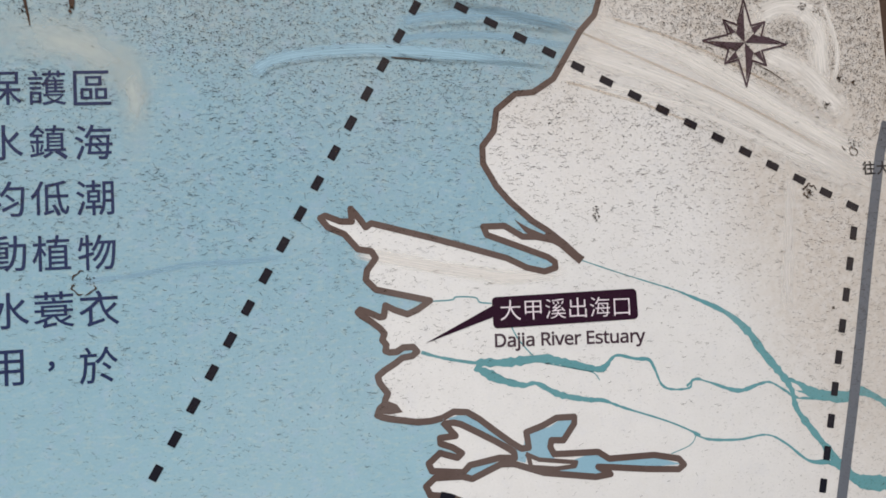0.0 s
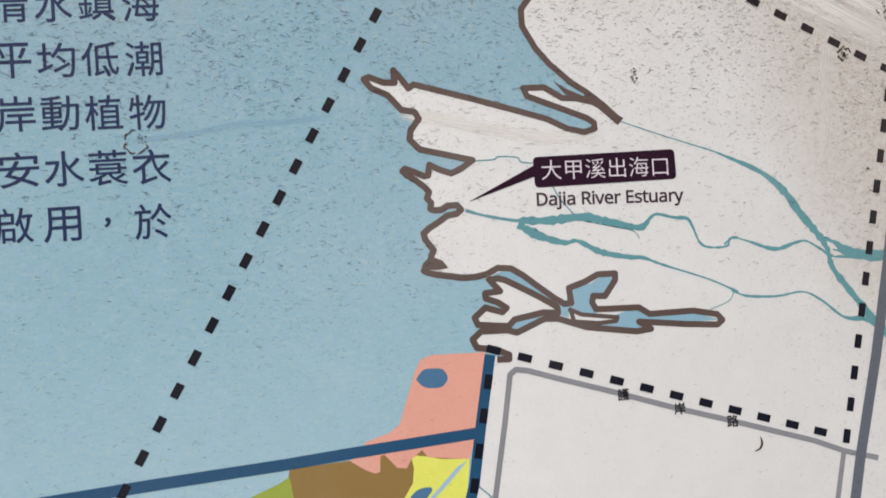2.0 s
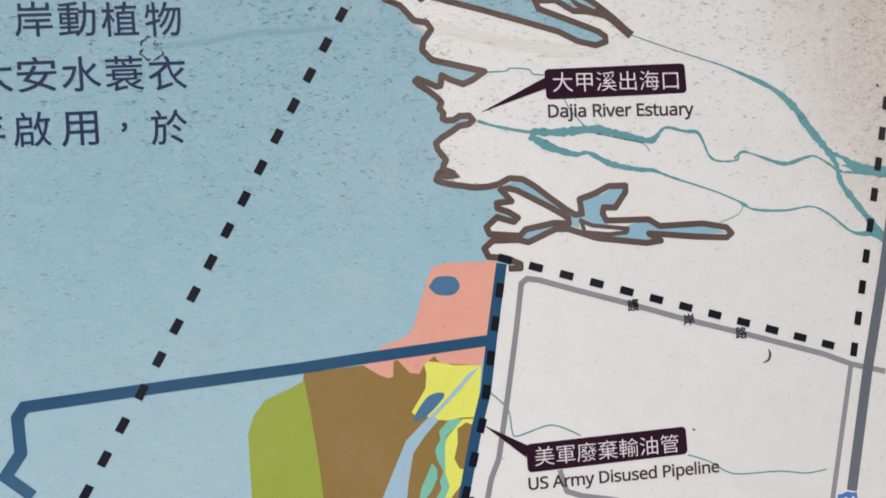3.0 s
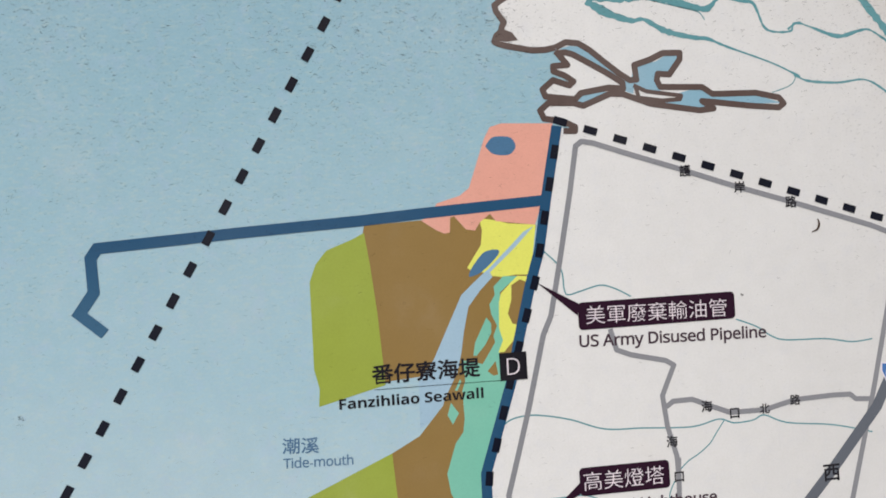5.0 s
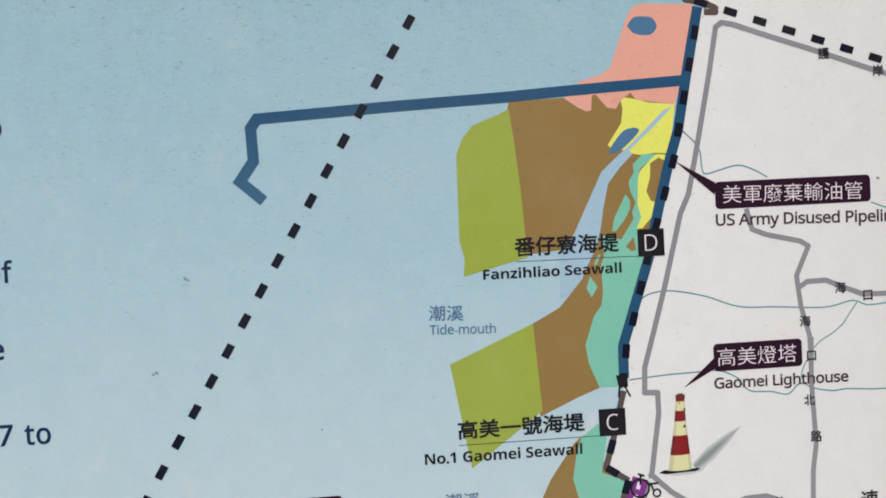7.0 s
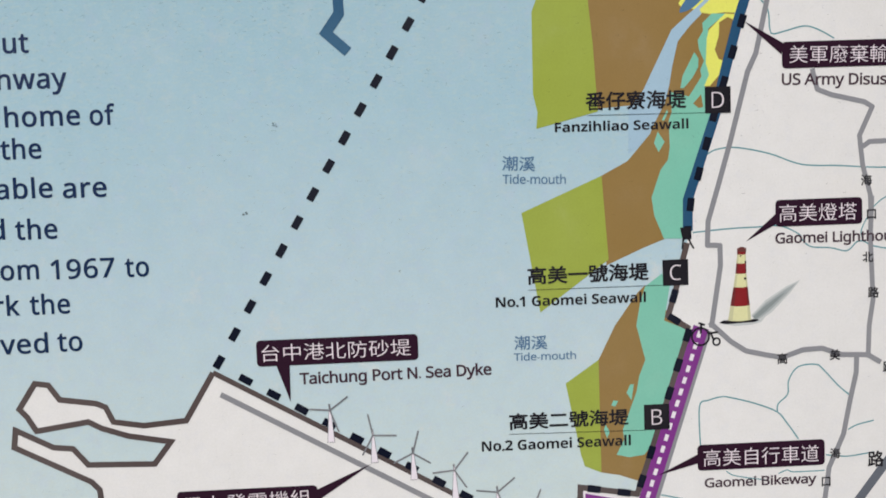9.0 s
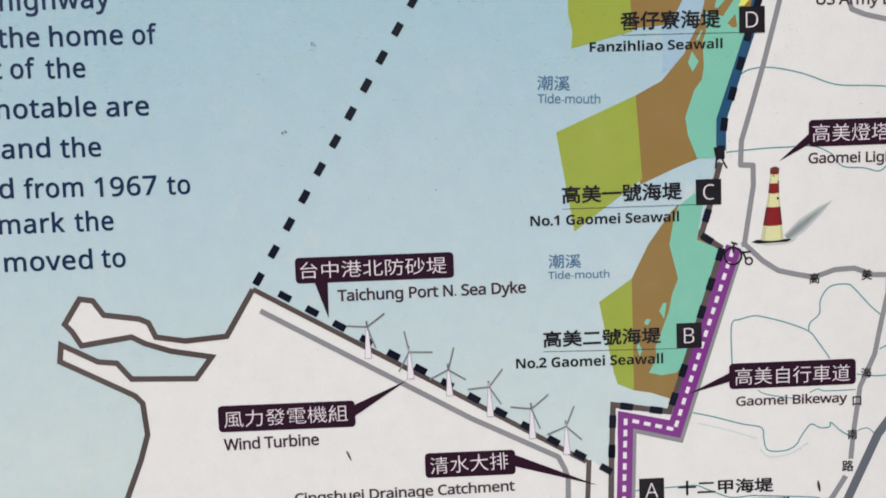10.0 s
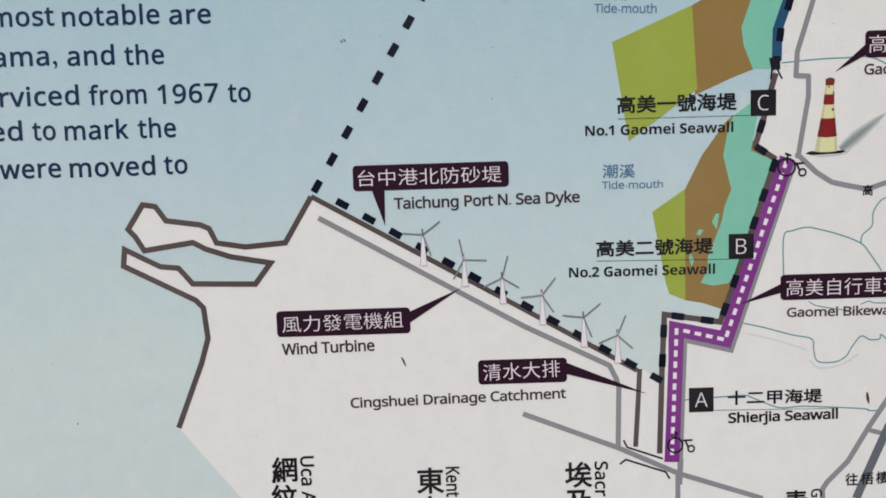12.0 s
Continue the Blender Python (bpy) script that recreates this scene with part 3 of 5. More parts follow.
fill("land_spit", [(147, -131.9), (167.2, -136), (183.5, -137), (183.3, -140.6), (154.7, -139.4), (147.7, -136.8)], 3, M_LAND, "")
stroke("coast_outline", NORTH, 5.2, 4.06, M_COAST, "dark brown printed coast outline")
stroke("coast_outline", TONGUE + DELTA[1:], 5.2, 4.06, M_COAST, "dark brown printed coast outline")
stroke("coast_outline", BANK, 5.2, 4.06, M_COAST, "dark brown printed coast outline")
stroke("coast_outline", CLAW, 5.2, 4.06, M_COAST, "dark brown printed coast outline")
stroke("coast_outline", COAST, 5.2, 5.06, M_COAST, "dark brown printed coast outline", -1)
stroke("coast_outline", BIKE_EDGE, 5.2, 5.06, M_COAST, "dark brown printed coast outline", -1)
stroke("coast_outline", DYKE, 4.6, 4.06, M_COAST, "dark brown printed coast outline", -1)
stroke("coast_outline", DRAIN, 4.6, 4.06, M_COAST, "dark brown printed coast outline", -1)
stroke("coast_outline", PORT, 5.0, 4.06, M_COAST, "dark brown printed coast outline", -1)
stroke("coast_outline", [(144.2, -127.3), (155.1, -132.8), (185.6, -137.7), (184.3, -140.6), (168.9, -141.2), (148.2, -138), (146.2, -128.9)], 3.6, 4, M_COAST, "")
fill("coast_spur", [(148, 61.7), (159.6, 54.1), (181.3, 44.1), (189.5, 38), (165.3, 45.5), (156.1, 51.2)], 4, M_COAST, "")
fill("coast_spur", [(175.4, 50.9), (189.6, 39.7), (205.6, 27.6), (200.4, 22), (189.1, 32.6), (180.1, 41.4), (170.7, 45.7)], 4, M_COAST, "")
fill("coast_spur", [(30.6, -81.3), (37.7, -77.1), (43.4, -79.7), (47.9, -86.2), (38, -87.3), (29.3, -85.7)], 4, M_COAST, "")
fill("habitat_patch", [(72.7, -156.1), (29.3, -154.2), (19.6, -156.9), (14.2, -166.1), (-1, -206.1), (-9.3, -211.9), (-28.5, -217.1), (-33.1, -227.4), (-42.1, -230), (-30, -238.8), (-23.3, -242.1), (-18.9, -241.4), (-17.8, -229.2), (-14.6, -228.4), (-5.4, -239.7), (2, -241.1), (6.4, -234.5), (15.1, -228.1), (19.7, -234.3), (52.4, -239.3), (58.5, -223.7)], 3, M_PINK, "salmon pink printed habitat patch")
fill("habitat_patch", [(-88.2, -231.6), (-42.1, -230), (-30, -238.8), (-23.3, -242.1), (-18.9, -241.4), (-17.8, -229.2), (-14.6, -228.4), (-5.4, -239.7), (2, -241.1), (6.4, -234.5), (15.1, -228.1), (19.7, -234.3), (53.4, -239.4), (38.7, -296.4), (28, -338.9), (18, -365.9), (-4.9, -440.2), (-6.1, -472), (-21.9, -473.6), (-42.3, -481.2), (-74.8, -495.1), (-77.2, -416.6), (-54.1, -404.8), (-33.4, -381.7), (-31.3, -375.9), (-19.8, -355.2), (-43.7, -356.2), (-49.6, -351.1), (-43.7, -356.2), (-84, -359), (-90, -300), (-91.5, -247)], 2, M_BROWN, "ochre brown printed mudflat patch")
fill("habitat_patch", [(-88.6, -237.3), (-97.9, -241.9), (-119.3, -249.7), (-128.5, -260.2), (-134.1, -274.1), (-135, -344.3), (-131.5, -359.9), (-133, -374.2), (-78.9, -361.1), (-81.9, -302.2), (-85.5, -261.8)], 3, M_GREEN, "olive green printed habitat patch")
fill("habitat_patch", [(-148.3, -446.5), (-77.2, -416.6), (-72.8, -490.1), (-134.4, -534.3)], 3, M_GREEN, "olive green printed habitat patch")
fill("habitat_patch", [(6, -231.1), (16.8, -233.1), (30.5, -236.9), (52.9, -239.1), (46.2, -280.1), (33.8, -279.3), (21.7, -280.5), (12.9, -278.9), (-1.6, -272.1), (-4, -273.3), (-6.4, -270.8), (6, -253.1), (7.7, -241.4)], 3, M_YELLOW, "pale yellow printed habitat patch")
fill("tidal_channel", [(50.8, -240.4), (42.1, -244.4), (31.4, -254.6), (12.3, -272), (1.9, -280.2), (-12.8, -292.9), (-38.6, -343.6), (-52, -360.3), (-53.2, -399), (-44, -393), (-34, -381.2), (-31.3, -375.9), (-19.8, -355.2), (-15.7, -340), (-12.8, -324.1), (-7.5, -303), (3.2, -290.1), (13.8, -280), (12.1, -276), (35.3, -255.8)], 4, M_CHANNEL, "pale blue printed tidal channel")
fill("pond", [(15.2, -257.5), (20.2, -258.2), (19.3, -262.7), (6.2, -274.6), (-3, -278.3), (-5.5, -277.7), (-2.5, -271.1), (7.1, -260)], 4, M_STEEL, "steel blue printed pond", 2)
fill("pond", [(14.8, -172.4), (20.6, -165.7), (28.7, -164.9), (36.6, -166.5), (40.3, -173.6), (35.7, -179.7), (27.7, -180.5), (19.8, -178.3)], 4, M_STEEL, "steel blue printed pond", 2)
fill("habitat_patch", [(22.8, -280), (14.3, -287.9), (14.8, -294.8), (10, -302.3), (10.9, -310.2), (15.2, -320.3), (11.7, -327.9), (12.7, -333.8), (1.3, -350.6), (-14.6, -346.3), (-14.1, -363.4), (-16.9, -370.9), (-16.5, -394.1), (-18.3, -404.8), (-25.1, -413.5), (-33.6, -437.4), (-31.5, -453.1), (-24.8, -470.2), (-23.6, -473.6), (-8.3, -474.1), (-4.6, -472.2), (-4.8, -441.7), (19.9, -366.1), (15.8, -341.9), (19.4, -332.4), (20, -322.6), (17.2, -314.5), (19.3, -302.9), (19.3, -293.1), (29.4, -284.9), (34.7, -280.4)], 4, M_TEAL, "sea green printed habitat patch")
fill("habitat_patch", [(6.7, -312.8), (10.4, -318), (9.9, -325.8), (4.3, -335.2), (-3.2, -343.4), (-6.1, -343.2), (-3.9, -332.6)], 4, M_TEAL, "")
fill("habitat_patch", [(-26.9, -380.1), (-20.9, -389.1), (-26.4, -397.9), (-30.3, -389.9)], 4, M_TEAL, "")
fill("habitat_patch", [(-18.3, -361.5), (-17.2, -363.1), (-20.8, -370.6), (-23.1, -370.4)], 4, M_TEAL, "")
fill("habitat_patch", [(12, -349.1), (13.7, -360.1), (9.7, -360.9), (4.9, -356.8)], 5, M_BROWN, "")
fill("habitat_patch", [(34.7, -280.4), (44.7, -281.4), (43.4, -286.8), (36.5, -283.4), (29.2, -287.9), (28.5, -299.6), (24.8, -311.1), (28.2, -319.3), (31.8, -320.5), (28.4, -333), (19.8, -342.2), (14.8, -342.2), (19.4, -332.4), (16.7, -322.3), (18, -300.9), (19.9, -294.1), (29.4, -284.9)], 5, M_YELLOW, "pale yellow printed habitat patch")
fill("habitat_patch", [(-113.9, -598.3), (-84.1, -578.5), (-84.2, -679.8), (-98.8, -673.4), (-102, -663)], 3, M_GREEN, "olive green printed habitat patch")
fill("habitat_patch", [(-84.1, -578.5), (-68.8, -548.7), (-48, -520.4), (-41.1, -514), (-3.6, -560.3), (-50, -689.4), (-68.3, -682.8), (-84.2, -679.8)], 2, M_BROWN, "ochre brown printed mudflat patch")
fill("habitat_patch", [(-41.1, -515.1), (-45.9, -529.4), (-49.7, -549.5), (-42.4, -580.2), (-48.3, -594.7), (-50.9, -608.2), (-56.9, -623.8), (-64, -641.8), (-63.1, -650.9), (-70.2, -664.4), (-58.9, -667.2), (-45.2, -665.5), (-36.6, -654.4), (-20.8, -614), (-2.4, -555.9), (-24.8, -546), (-18.6, -512.6), (-26.3, -504.5)], 4, M_TEAL, "sea green printed habitat patch")
fill("habitat_patch", [(-56.4, -601.6), (-53.2, -601.7), (-55.6, -615.9), (-59.9, -608.9)], 4, M_TEAL, "")
fill("habitat_patch", [(-71.8, -615.2), (-67.6, -616.1), (-70.4, -621), (-73.8, -619.7)], 4, M_TEAL, "")
fill("habitat_patch", [(-79.3, -636.5), (-75.9, -643.5), (-78.3, -649.1), (-81, -641)], 4, M_TEAL, "")
stroke("seawall", SEAWALL, 8.8, 6, M_NAVY, "dark blue printed seawall line", -1)
stroke("pier", [(65.4, -219.3), (-39, -224.4), (-92, -227.6), (-185, -231.4), (-294.4, -237), (-299.8, -244.4), (-299, -270.8), (-310.6, -286.9), (-292.6, -303.4)], 8.9, 6, M_PIER, "dark blue printed breakwater line", -1)
BIKEWAY = [(8.1, -553.3), (-47.6, -717), (-92.4, -705.8), (-97.5, -831.3)]
stroke("bikeway_shadow", [(10.5, -555.3), (-45.3, -722), (-89.2, -710.8), (-94.1, -830.5)], 13.8, 5, M_ROAD, "grey printed road line", -1)
stroke("bikeway_shadow", [(-89.2, -828), (-90.5, -853.2)], 5.4, 4.5, M_ROAD, "grey printed road line", -1)
stroke("bikeway_edge", [(-52.9, -707.7), (-100.5, -697), (-100.8, -735.2), (-105, -829.2)], 1.4, 7, M_LANDPRINT, "thin white printed line")
stroke("bikeway", BIKEWAY, 14.2, 6, M_PURPLE, "purple printed bikeway line", -1)
dash_row("bikeway_dash", (6.1, -559.5), (-46.0, -712.1), 16, 6.0, 3.4, 8, M_LANDPRINT)
dash_row("bikeway_dash", (-52.2, -716.4), (-83.2, -708.5), 4, 6.2, 3.4, 8, M_LANDPRINT)
dashes("bikeway_dash", [(-92.5, -708.4), BIKEWAY[-1]], 10.3, 0.0, 6.0, 3.4, 8, M_LANDPRINT)
BANK_ROAD = [(352.2, -257.9), (278.2, -232.9), (227.4, -216.5), (177.5, -198.7), (135, -184.4), (105.9, -174.1), (96.2, -172.3), (91, -175.9), (83.7, -213.7), (72.1, -267), (65.3, -296.7), (60.9, -315.4), (53.4, -330.7), (37.1, -390.9), (25.9, -428.2), (16.1, -459.9), (15.1, -480.9), (26.3, -481.6), (26.4, -499.5), (17.3, -554.2)]
stroke("road", BANK_ROAD, 4.6, 5, M_ROAD, "grey printed road line")
stroke("road", [(15.9, -549.4), (34.4, -567.2), (48, -576.3), (65.2, -580.5), (80.7, -583.6), (99.7, -577.5), (117, -576.9), (134.3, -583.4), (158.5, -584.5), (170.3, -591.9)], 4.6, 5, M_ROAD, "grey printed road line")
stroke("road", [(110.7, -330.1), (115.1, -348), (127.4, -353.1), (157, -360.2), (164.1, -364.7), (152.4, -389.5), (155.1, -415.5), (161.8, -441.9), (162.3, -464.6)], 4.4, 5, M_ROAD, "grey printed road line")
stroke("road", [(163.1, -442.9), (161.5, -479), (163.6, -535.2), (159.9, -558.1), (158.8, -585.2)], 4.4, 5, M_ROAD, "grey printed road line")
stroke("road", [(155.1, -399.4), (161.4, -395.1), (178.3, -394.9), (194.8, -402.1), (211.4, -409), (242.3, -409.4), (270.5, -403.2), (305.7, -402.2), (321.6, -402.8), (326.6, -407.2), (342.2, -408.5)], 4.4, 5, M_ROAD, "grey printed road line")
stroke("road", [(148.3, -584.2), (147.7, -600.2), (142.2, -623.6), (135.6, -655.6), (128, -672.6), (122.1, -685.3), (120.3, -698.3), (115.8, -728.6), (113.5, -751.7)], 4.6, 5, M_ROAD, "grey printed road line")
stroke("road", [(-234.9, -781.1), (-147.3, -816.1), (-90.8, -842.7), (-12.7, -869)], 4.8, 5, M_ROAD, "grey printed road line")
stroke("road", [(-91.9, -842.7), (-92, -875.7)], 4.6, 5, M_ROAD, "grey printed road line")
stroke("road", [(108.8, -767.6), (101, -779.8), (85, -804.3), (66.3, -836), (47.2, -855.3), (42.9, -862.4), (43.6, -877)], 5.0, 5, M_ROAD, "grey printed road line")
stroke("road", [(83.3, -806), (100.9, -811)], 4.4, 5, M_ROAD, "grey printed road line")
stroke("road", [(-415.8, -594.2), (-231.8, -699.3), (-154.3, -738.1), (-148.3, -750.5), (-145.9, -758.5), (-147.2, -815.4)], 4.8, 5, M_ROAD, "grey printed road line")
stroke("road", [(377, -268.9), (345.6, -393.6), (333.5, -437.7), (314.9, -504)], 4.6, 5, M_ROAD, "grey printed road line")
stroke("road", [(408.5, -278.4), (377, -268.9), (352.2, -257.9)], 4.6, 5, M_ROAD, "grey printed road line")
stroke("highway", [(495.6, 133.9), (486, 106.6), (464.6, 17.1), (447.2, -61.4), (435.4, -112.7), (416.2, -189.5), (392, -275.1), (366.7, -378), (345.7, -415.5), (299.6, -467.8), (269.5, -499.5)], 9.6, 6, M_HIGHWAY, "dark grey printed highway line")
stroke("highway", [(179.1, -677.4), (169.9, -689.2), (138.5, -729.8), (101.5, -808.4), (84, -849.2), (74.7, -871.8)], 8.0, 6, M_HIGHWAY, "dark grey printed highway line")
stroke("bridge_mark", [(-142, -809.2), (-138.8, -815.9), (-103.2, -828.8)], 1.7, 6, M_INK, "thin black printed bridge mark")
stroke("bridge_mark", [(-145.8, -831.9), (-140.2, -827.6), (-103.3, -840.6), (-99.5, -847.3)], 1.7, 6, M_INK, "thin black printed bridge mark")
stroke("river", [(203.1, 25), (236.7, 12.1), (279.1, -3.1), (292.2, -8.7), (325, -25.2), (344.2, -42.5), (356.4, -61), (371.9, -81.5), (379.5, -93.3), (382.9, -111.2), (395.2, -129.8), (407.6, -146.9), (420, -164), (436.5, -176.8), (461.4, -180.8)], [1,1,1.4,2.2,4.6,6,6.5,6.5,5,5,6,7,8,11,13], 3, M_RIVER, "blue-green printed river", 2)
stroke("river", [(65.3, -40.7), (80.2, -45.9), (104.6, -51.6), (115.2, -52.4), (134.3, -53.8), (163.5, -52.9), (187.6, -58.9), (209.5, -64.8), (217.2, -62.2), (221.3, -57.8), (227.8, -54.7), (242.7, -58.6), (254, -60.2), (258.5, -67.7), (263.7, -81.3), (272.3, -86), (287.7, -86), (290.9, -79.8), (298.2, -79.1)], [2.4,2.4,2.6,6,7,7,6,5,5,3,2,2.6,2.6,2,1.8,1.8,1.8,1.8,1.8], 3, M_RIVER, "blue-green printed river", 2)
stroke("river", [(285.4, -84.4), (294.3, -79.4), (305.9, -82.8), (330.8, -91.7), (350.2, -87.8), (360.8, -87), (374, -95.1), (385.7, -101.8), (429.7, -107.3)], [1.6,1.8,2,3.4,2.4,1.6,2,2.6,3], 3, M_RIVER, "blue-green printed river", 2)
stroke("river", [(376.6, -86.6), (391.7, -95.2), (405.3, -100.8), (430, -104.7), (441.4, -100.4), (455.3, -105.7), (469, -114.4)], [6,9,9,8,7,6,6], 3, M_RIVER, "blue-green printed river", 2)
stroke("river", [(107.9, -55.3), (117, -61.1), (128.6, -67.3), (146.2, -72.9), (157.2, -72.3), (175.9, -82.7), (200.1, -88.8), (212.4, -90.3), (229.4, -97.6), (268.6, -112.7), (294, -125.6)], [5,8,6,4,3.4,5,4,3,2,1.4,2], 3, M_RIVER, "blue-green printed river", 2)
stroke("river", [(288.6, -123.8), (301.6, -129.6), (328.7, -132), (353, -130.3), (369.6, -138.7), (389, -154.8), (406.4, -158), (420.2, -161.8)], [1.8,2,2,1.8,2,3,4,6], 3, M_RIVER, "blue-green printed river", 2)
fill("river_islet", [(380, -88.4), (385.6, -91), (390, -96.4), (383.4, -95.6), (380.4, -92)], 4, M_LAND, "")
fill("river_islet", [(382, -98.6), (388, -97.6), (393.6, -100.8), (386, -102)], 4, M_LAND, "")
stroke("faint_line", [(-26.8, -712.6), (0.4, -720), (26.8, -729)], 1.4, 2.4, M_GHOST, "faint pale printed line", 2)
stroke("faint_line", [(30, -739), (38.6, -746.6), (58, -744.4), (74.6, -735)], 1.8, 2.4, M_GHOST, "faint pale printed line", 2)
stroke("stream", [(139.8, -25.7), (145.3, -36.8), (157, -51.4)], 1.1, 3, M_RIVER, "thin blue-green printed stream", 2)
stroke("stream", [(267.2, -138.3), (284.4, -132.7), (290.1, -125.5)], 0.8, 3, M_RIVER, "thin blue-green printed stream", 2)
stroke("stream", [(77.1, -1), (92.4, -0.8), (96.1, 1.3), (111.5, -0.1), (114.9, -4.1), (124.4, -5.6)], 1.2, 3, M_RIVER, "thin blue-green printed stream", 2)
stroke("stream", [(166.1, -56.7), (191.4, -63.2), (205.6, -67.3), (210.6, -73.9)], 0.9, 3, M_RIVER, "thin blue-green printed stream", 2)
stroke("stream", [(57.9, -261.4), (71.5, -276.5), (73.6, -294.1), (76.6, -299), (88.2, -296.6), (104.8, -293), (117.8, -297), (130.5, -304.3)], 1.2, 3, M_RIVER, "thin blue-green printed stream", 2)
stroke("stream", [(221.7, -330.1), (240.1, -337.9), (253.3, -347.1), (267, -351.4), (301.9, -353), (326.4, -357.5), (345.7, -356.3)], 1.2, 3, M_RIVER, "thin blue-green printed stream", 2)
stroke("stream", [(16.1, -401.5), (25, -397.3), (42.7, -396.3), (71.5, -402.5), (100.4, -413), (133.3, -415.2), (176.8, -418.1), (200.9, -413.7), (214.2, -418.1), (231.5, -417.3), (242, -413.9), (262.3, -422.2), (304, -427.8), (340.3, -437.3)], 1.2, 3, M_RIVER, "thin blue-green printed stream", 2)
stroke("stream", [(205.6, -415.1), (197.9, -425.2), (191.4, -433.8), (180.8, -441.6), (171.4, -446.7), (164.0, -453.3)], 1.0, 3, M_RIVER, "thin blue-green printed stream", 2)
stroke("stream", [(2.4, -469.3), (34.7, -467.1), (60.0, -466.6), (80.2, -466.4),  (96.7, -473.9), (100.3, -479.5), (108.3, -485.9), (125.5, -487.4), (140.2, -490.7), (149.2, -483.3), (155.7, -482.9), (163.0, -486.9), (180.3, -490.4), (193.0, -489.6), (218.3, -491.4), (243.9, -491.7), (269.6, -492.5), (284.9, -495.3), (303.1, -504.8)], 1.2, 3, M_RIVER, "thin blue-green printed stream", 2)
stroke("stream", [(155.7, -482.9), (153.2, -474.0), (158.4, -462.5)], 1.0, 3, M_RIVER, "thin blue-green printed stream", 2)
stroke("stream", [(5.4, -659.6), (5.3, -624.2), (13.5, -619.2), (25.3, -616.5), (34.9, -618), (56.2, -624.2), (75.5, -632.6), (84, -642.6), (94.6, -658.1)], 1.2, 3, M_RIVER, "thin blue-green printed stream", 2)
stroke("stream", [(75.5, -632.6), (76.6, -625.1), (85.2, -616.9), (86.4, -604.1), (95.1, -592.7), (111.2, -591.2), (118.6, -596.9), (131.5, -611.3), (142.2, -620.8)], 1.2, 3, M_RIVER, "thin blue-green printed stream", 2)
stroke("stream", [(140, -651.5), (148.6, -647.5), (163.5, -644.3)], 1.2, 3, M_RIVER, "thin blue-green printed stream", 2)
stroke("stream", [(119.3, -673.7), (131.2, -675.3), (142, -675.8), (163.5, -673.1)], 1.2, 3, M_RIVER, "thin blue-green printed stream", 2)
stroke("stream", [(28.7, -684.4), (34, -687.9), (44.7, -690.5), (64.1, -694)], 1.0, 3, M_RIVER, "thin blue-green printed stream", 2)
stroke("stream", [(76, -688.7), (83.6, -685.8), (90.1, -687.8), (118.2, -687.8)], 1.0, 3, M_RIVER, "thin blue-green printed stream", 2)
stroke("stream", [(-31.1, -702.7), (-15.7, -706.4), (-7.1, -708.8), (14.3, -715.2), (31.5, -719.2), (33.5, -729.1), (35.5, -738), (40.9, -741.5), (55, -741.1), (63.7, -736), (68.1, -728.6), (76.8, -718.1), (85.5, -721.7), (94.1, -721.1), (95.3, -717.2), (105, -725.9), (113.6, -730.7)], 1.2, 3, M_RIVER, "thin blue-green printed stream", 2)
stroke("stream", [(120.2, -725.5), (128.9, -723.8), (136.4, -730)], 1.0, 3, M_RIVER, "thin blue-green printed stream", 2)
stroke("stream", [(-84.8, -773), (-80.8, -772.2)], 1.2, 3, M_RIVER, "thin blue-green printed stream", 2)
stroke("stream", [(-58.2, -771.2), (-46, -770.7), (-39, -770.3), (-28.6, -770.3), (-21.6, -773.2), (-12.9, -777), (2.8, -782.9), (20.2, -782.2), (30.7, -782.5), (79.5, -786.2), (84.8, -788.2), (93.5, -788.4)], 1.2, 3, M_RIVER, "thin blue-green printed stream", 2)
dash_run((76.7, 239.9), (-210.3, -234.2), 21, 1)
dash_run((-240.4, -281.5), (-415.8, -565.7), 13, 1)
dash_run((115.4, 239.8), (453.5, 59.6), 15, 1)
dash_run((452.0, 35.7), (380.9, -256.7), 12)
dash_run((356.9, -250.2), (79.2, -154.8), 12)
WALL_DASHES = [(96.4, -72.6), (72.7, -179.9), (49, -287.2), (23.3, -367.3), (0.8, -444.7), (-2.2, -469.1), (-2.2, -509.1)]
dashes_at(WALL_DASHES, [109.9, 137.2, 165.3, 192.8, 219.8, 247.6, 275.2, 303.9, 329.7, 356.7, 384.5, 409.1])
dashes_at(COAST + BIKE_EDGE, [48.3, 72.6, 94.9, 122.9, 149.1, 204.6, 231.7, 256.0, 283.2, 311.0, 338.2, 338.4])
dash_run((-393.6, -582.2), (-111.2, -751.2), 13)
plate = callout(124.8, -26.0, 247.9, -0.8, [(68.7, -34), (125.4, -7.5), (126, -16.5)])
lettering("大甲溪出海口", 131.1, -20.1, 110.0, 16.4, 9, M_LABELTEXT, -0.006, "cjk", -1.5, plate)
lettering("Dajia River Estuary", 125.1, -40.8, 127.7, 10.3, 7, M_BROWNINK, 0.02, "en", -2.0, None)
plate = callout(84.0, -329.2, 221.4, -306.3, [(50.7, -287.2), (84.9, -306.9), (83.6, -317)])
lettering("美軍廢棄輸油管", 90.6, -324.8, 123.4, 15.2, 9, M_LABELTEXT, -0.006, "cjk", -1.0, plate)
lettering("US Army Disused Pipeline", 83.5, -343.1, 164.7, 9.5, 7, M_BROWNINK, 0.02, "en", -1.5, None)
plate = callout(76.3, -467.1, 154.3, -443.6, [(49.6, -478.9), (76.6, -455.6), (76.9, -464.7)])
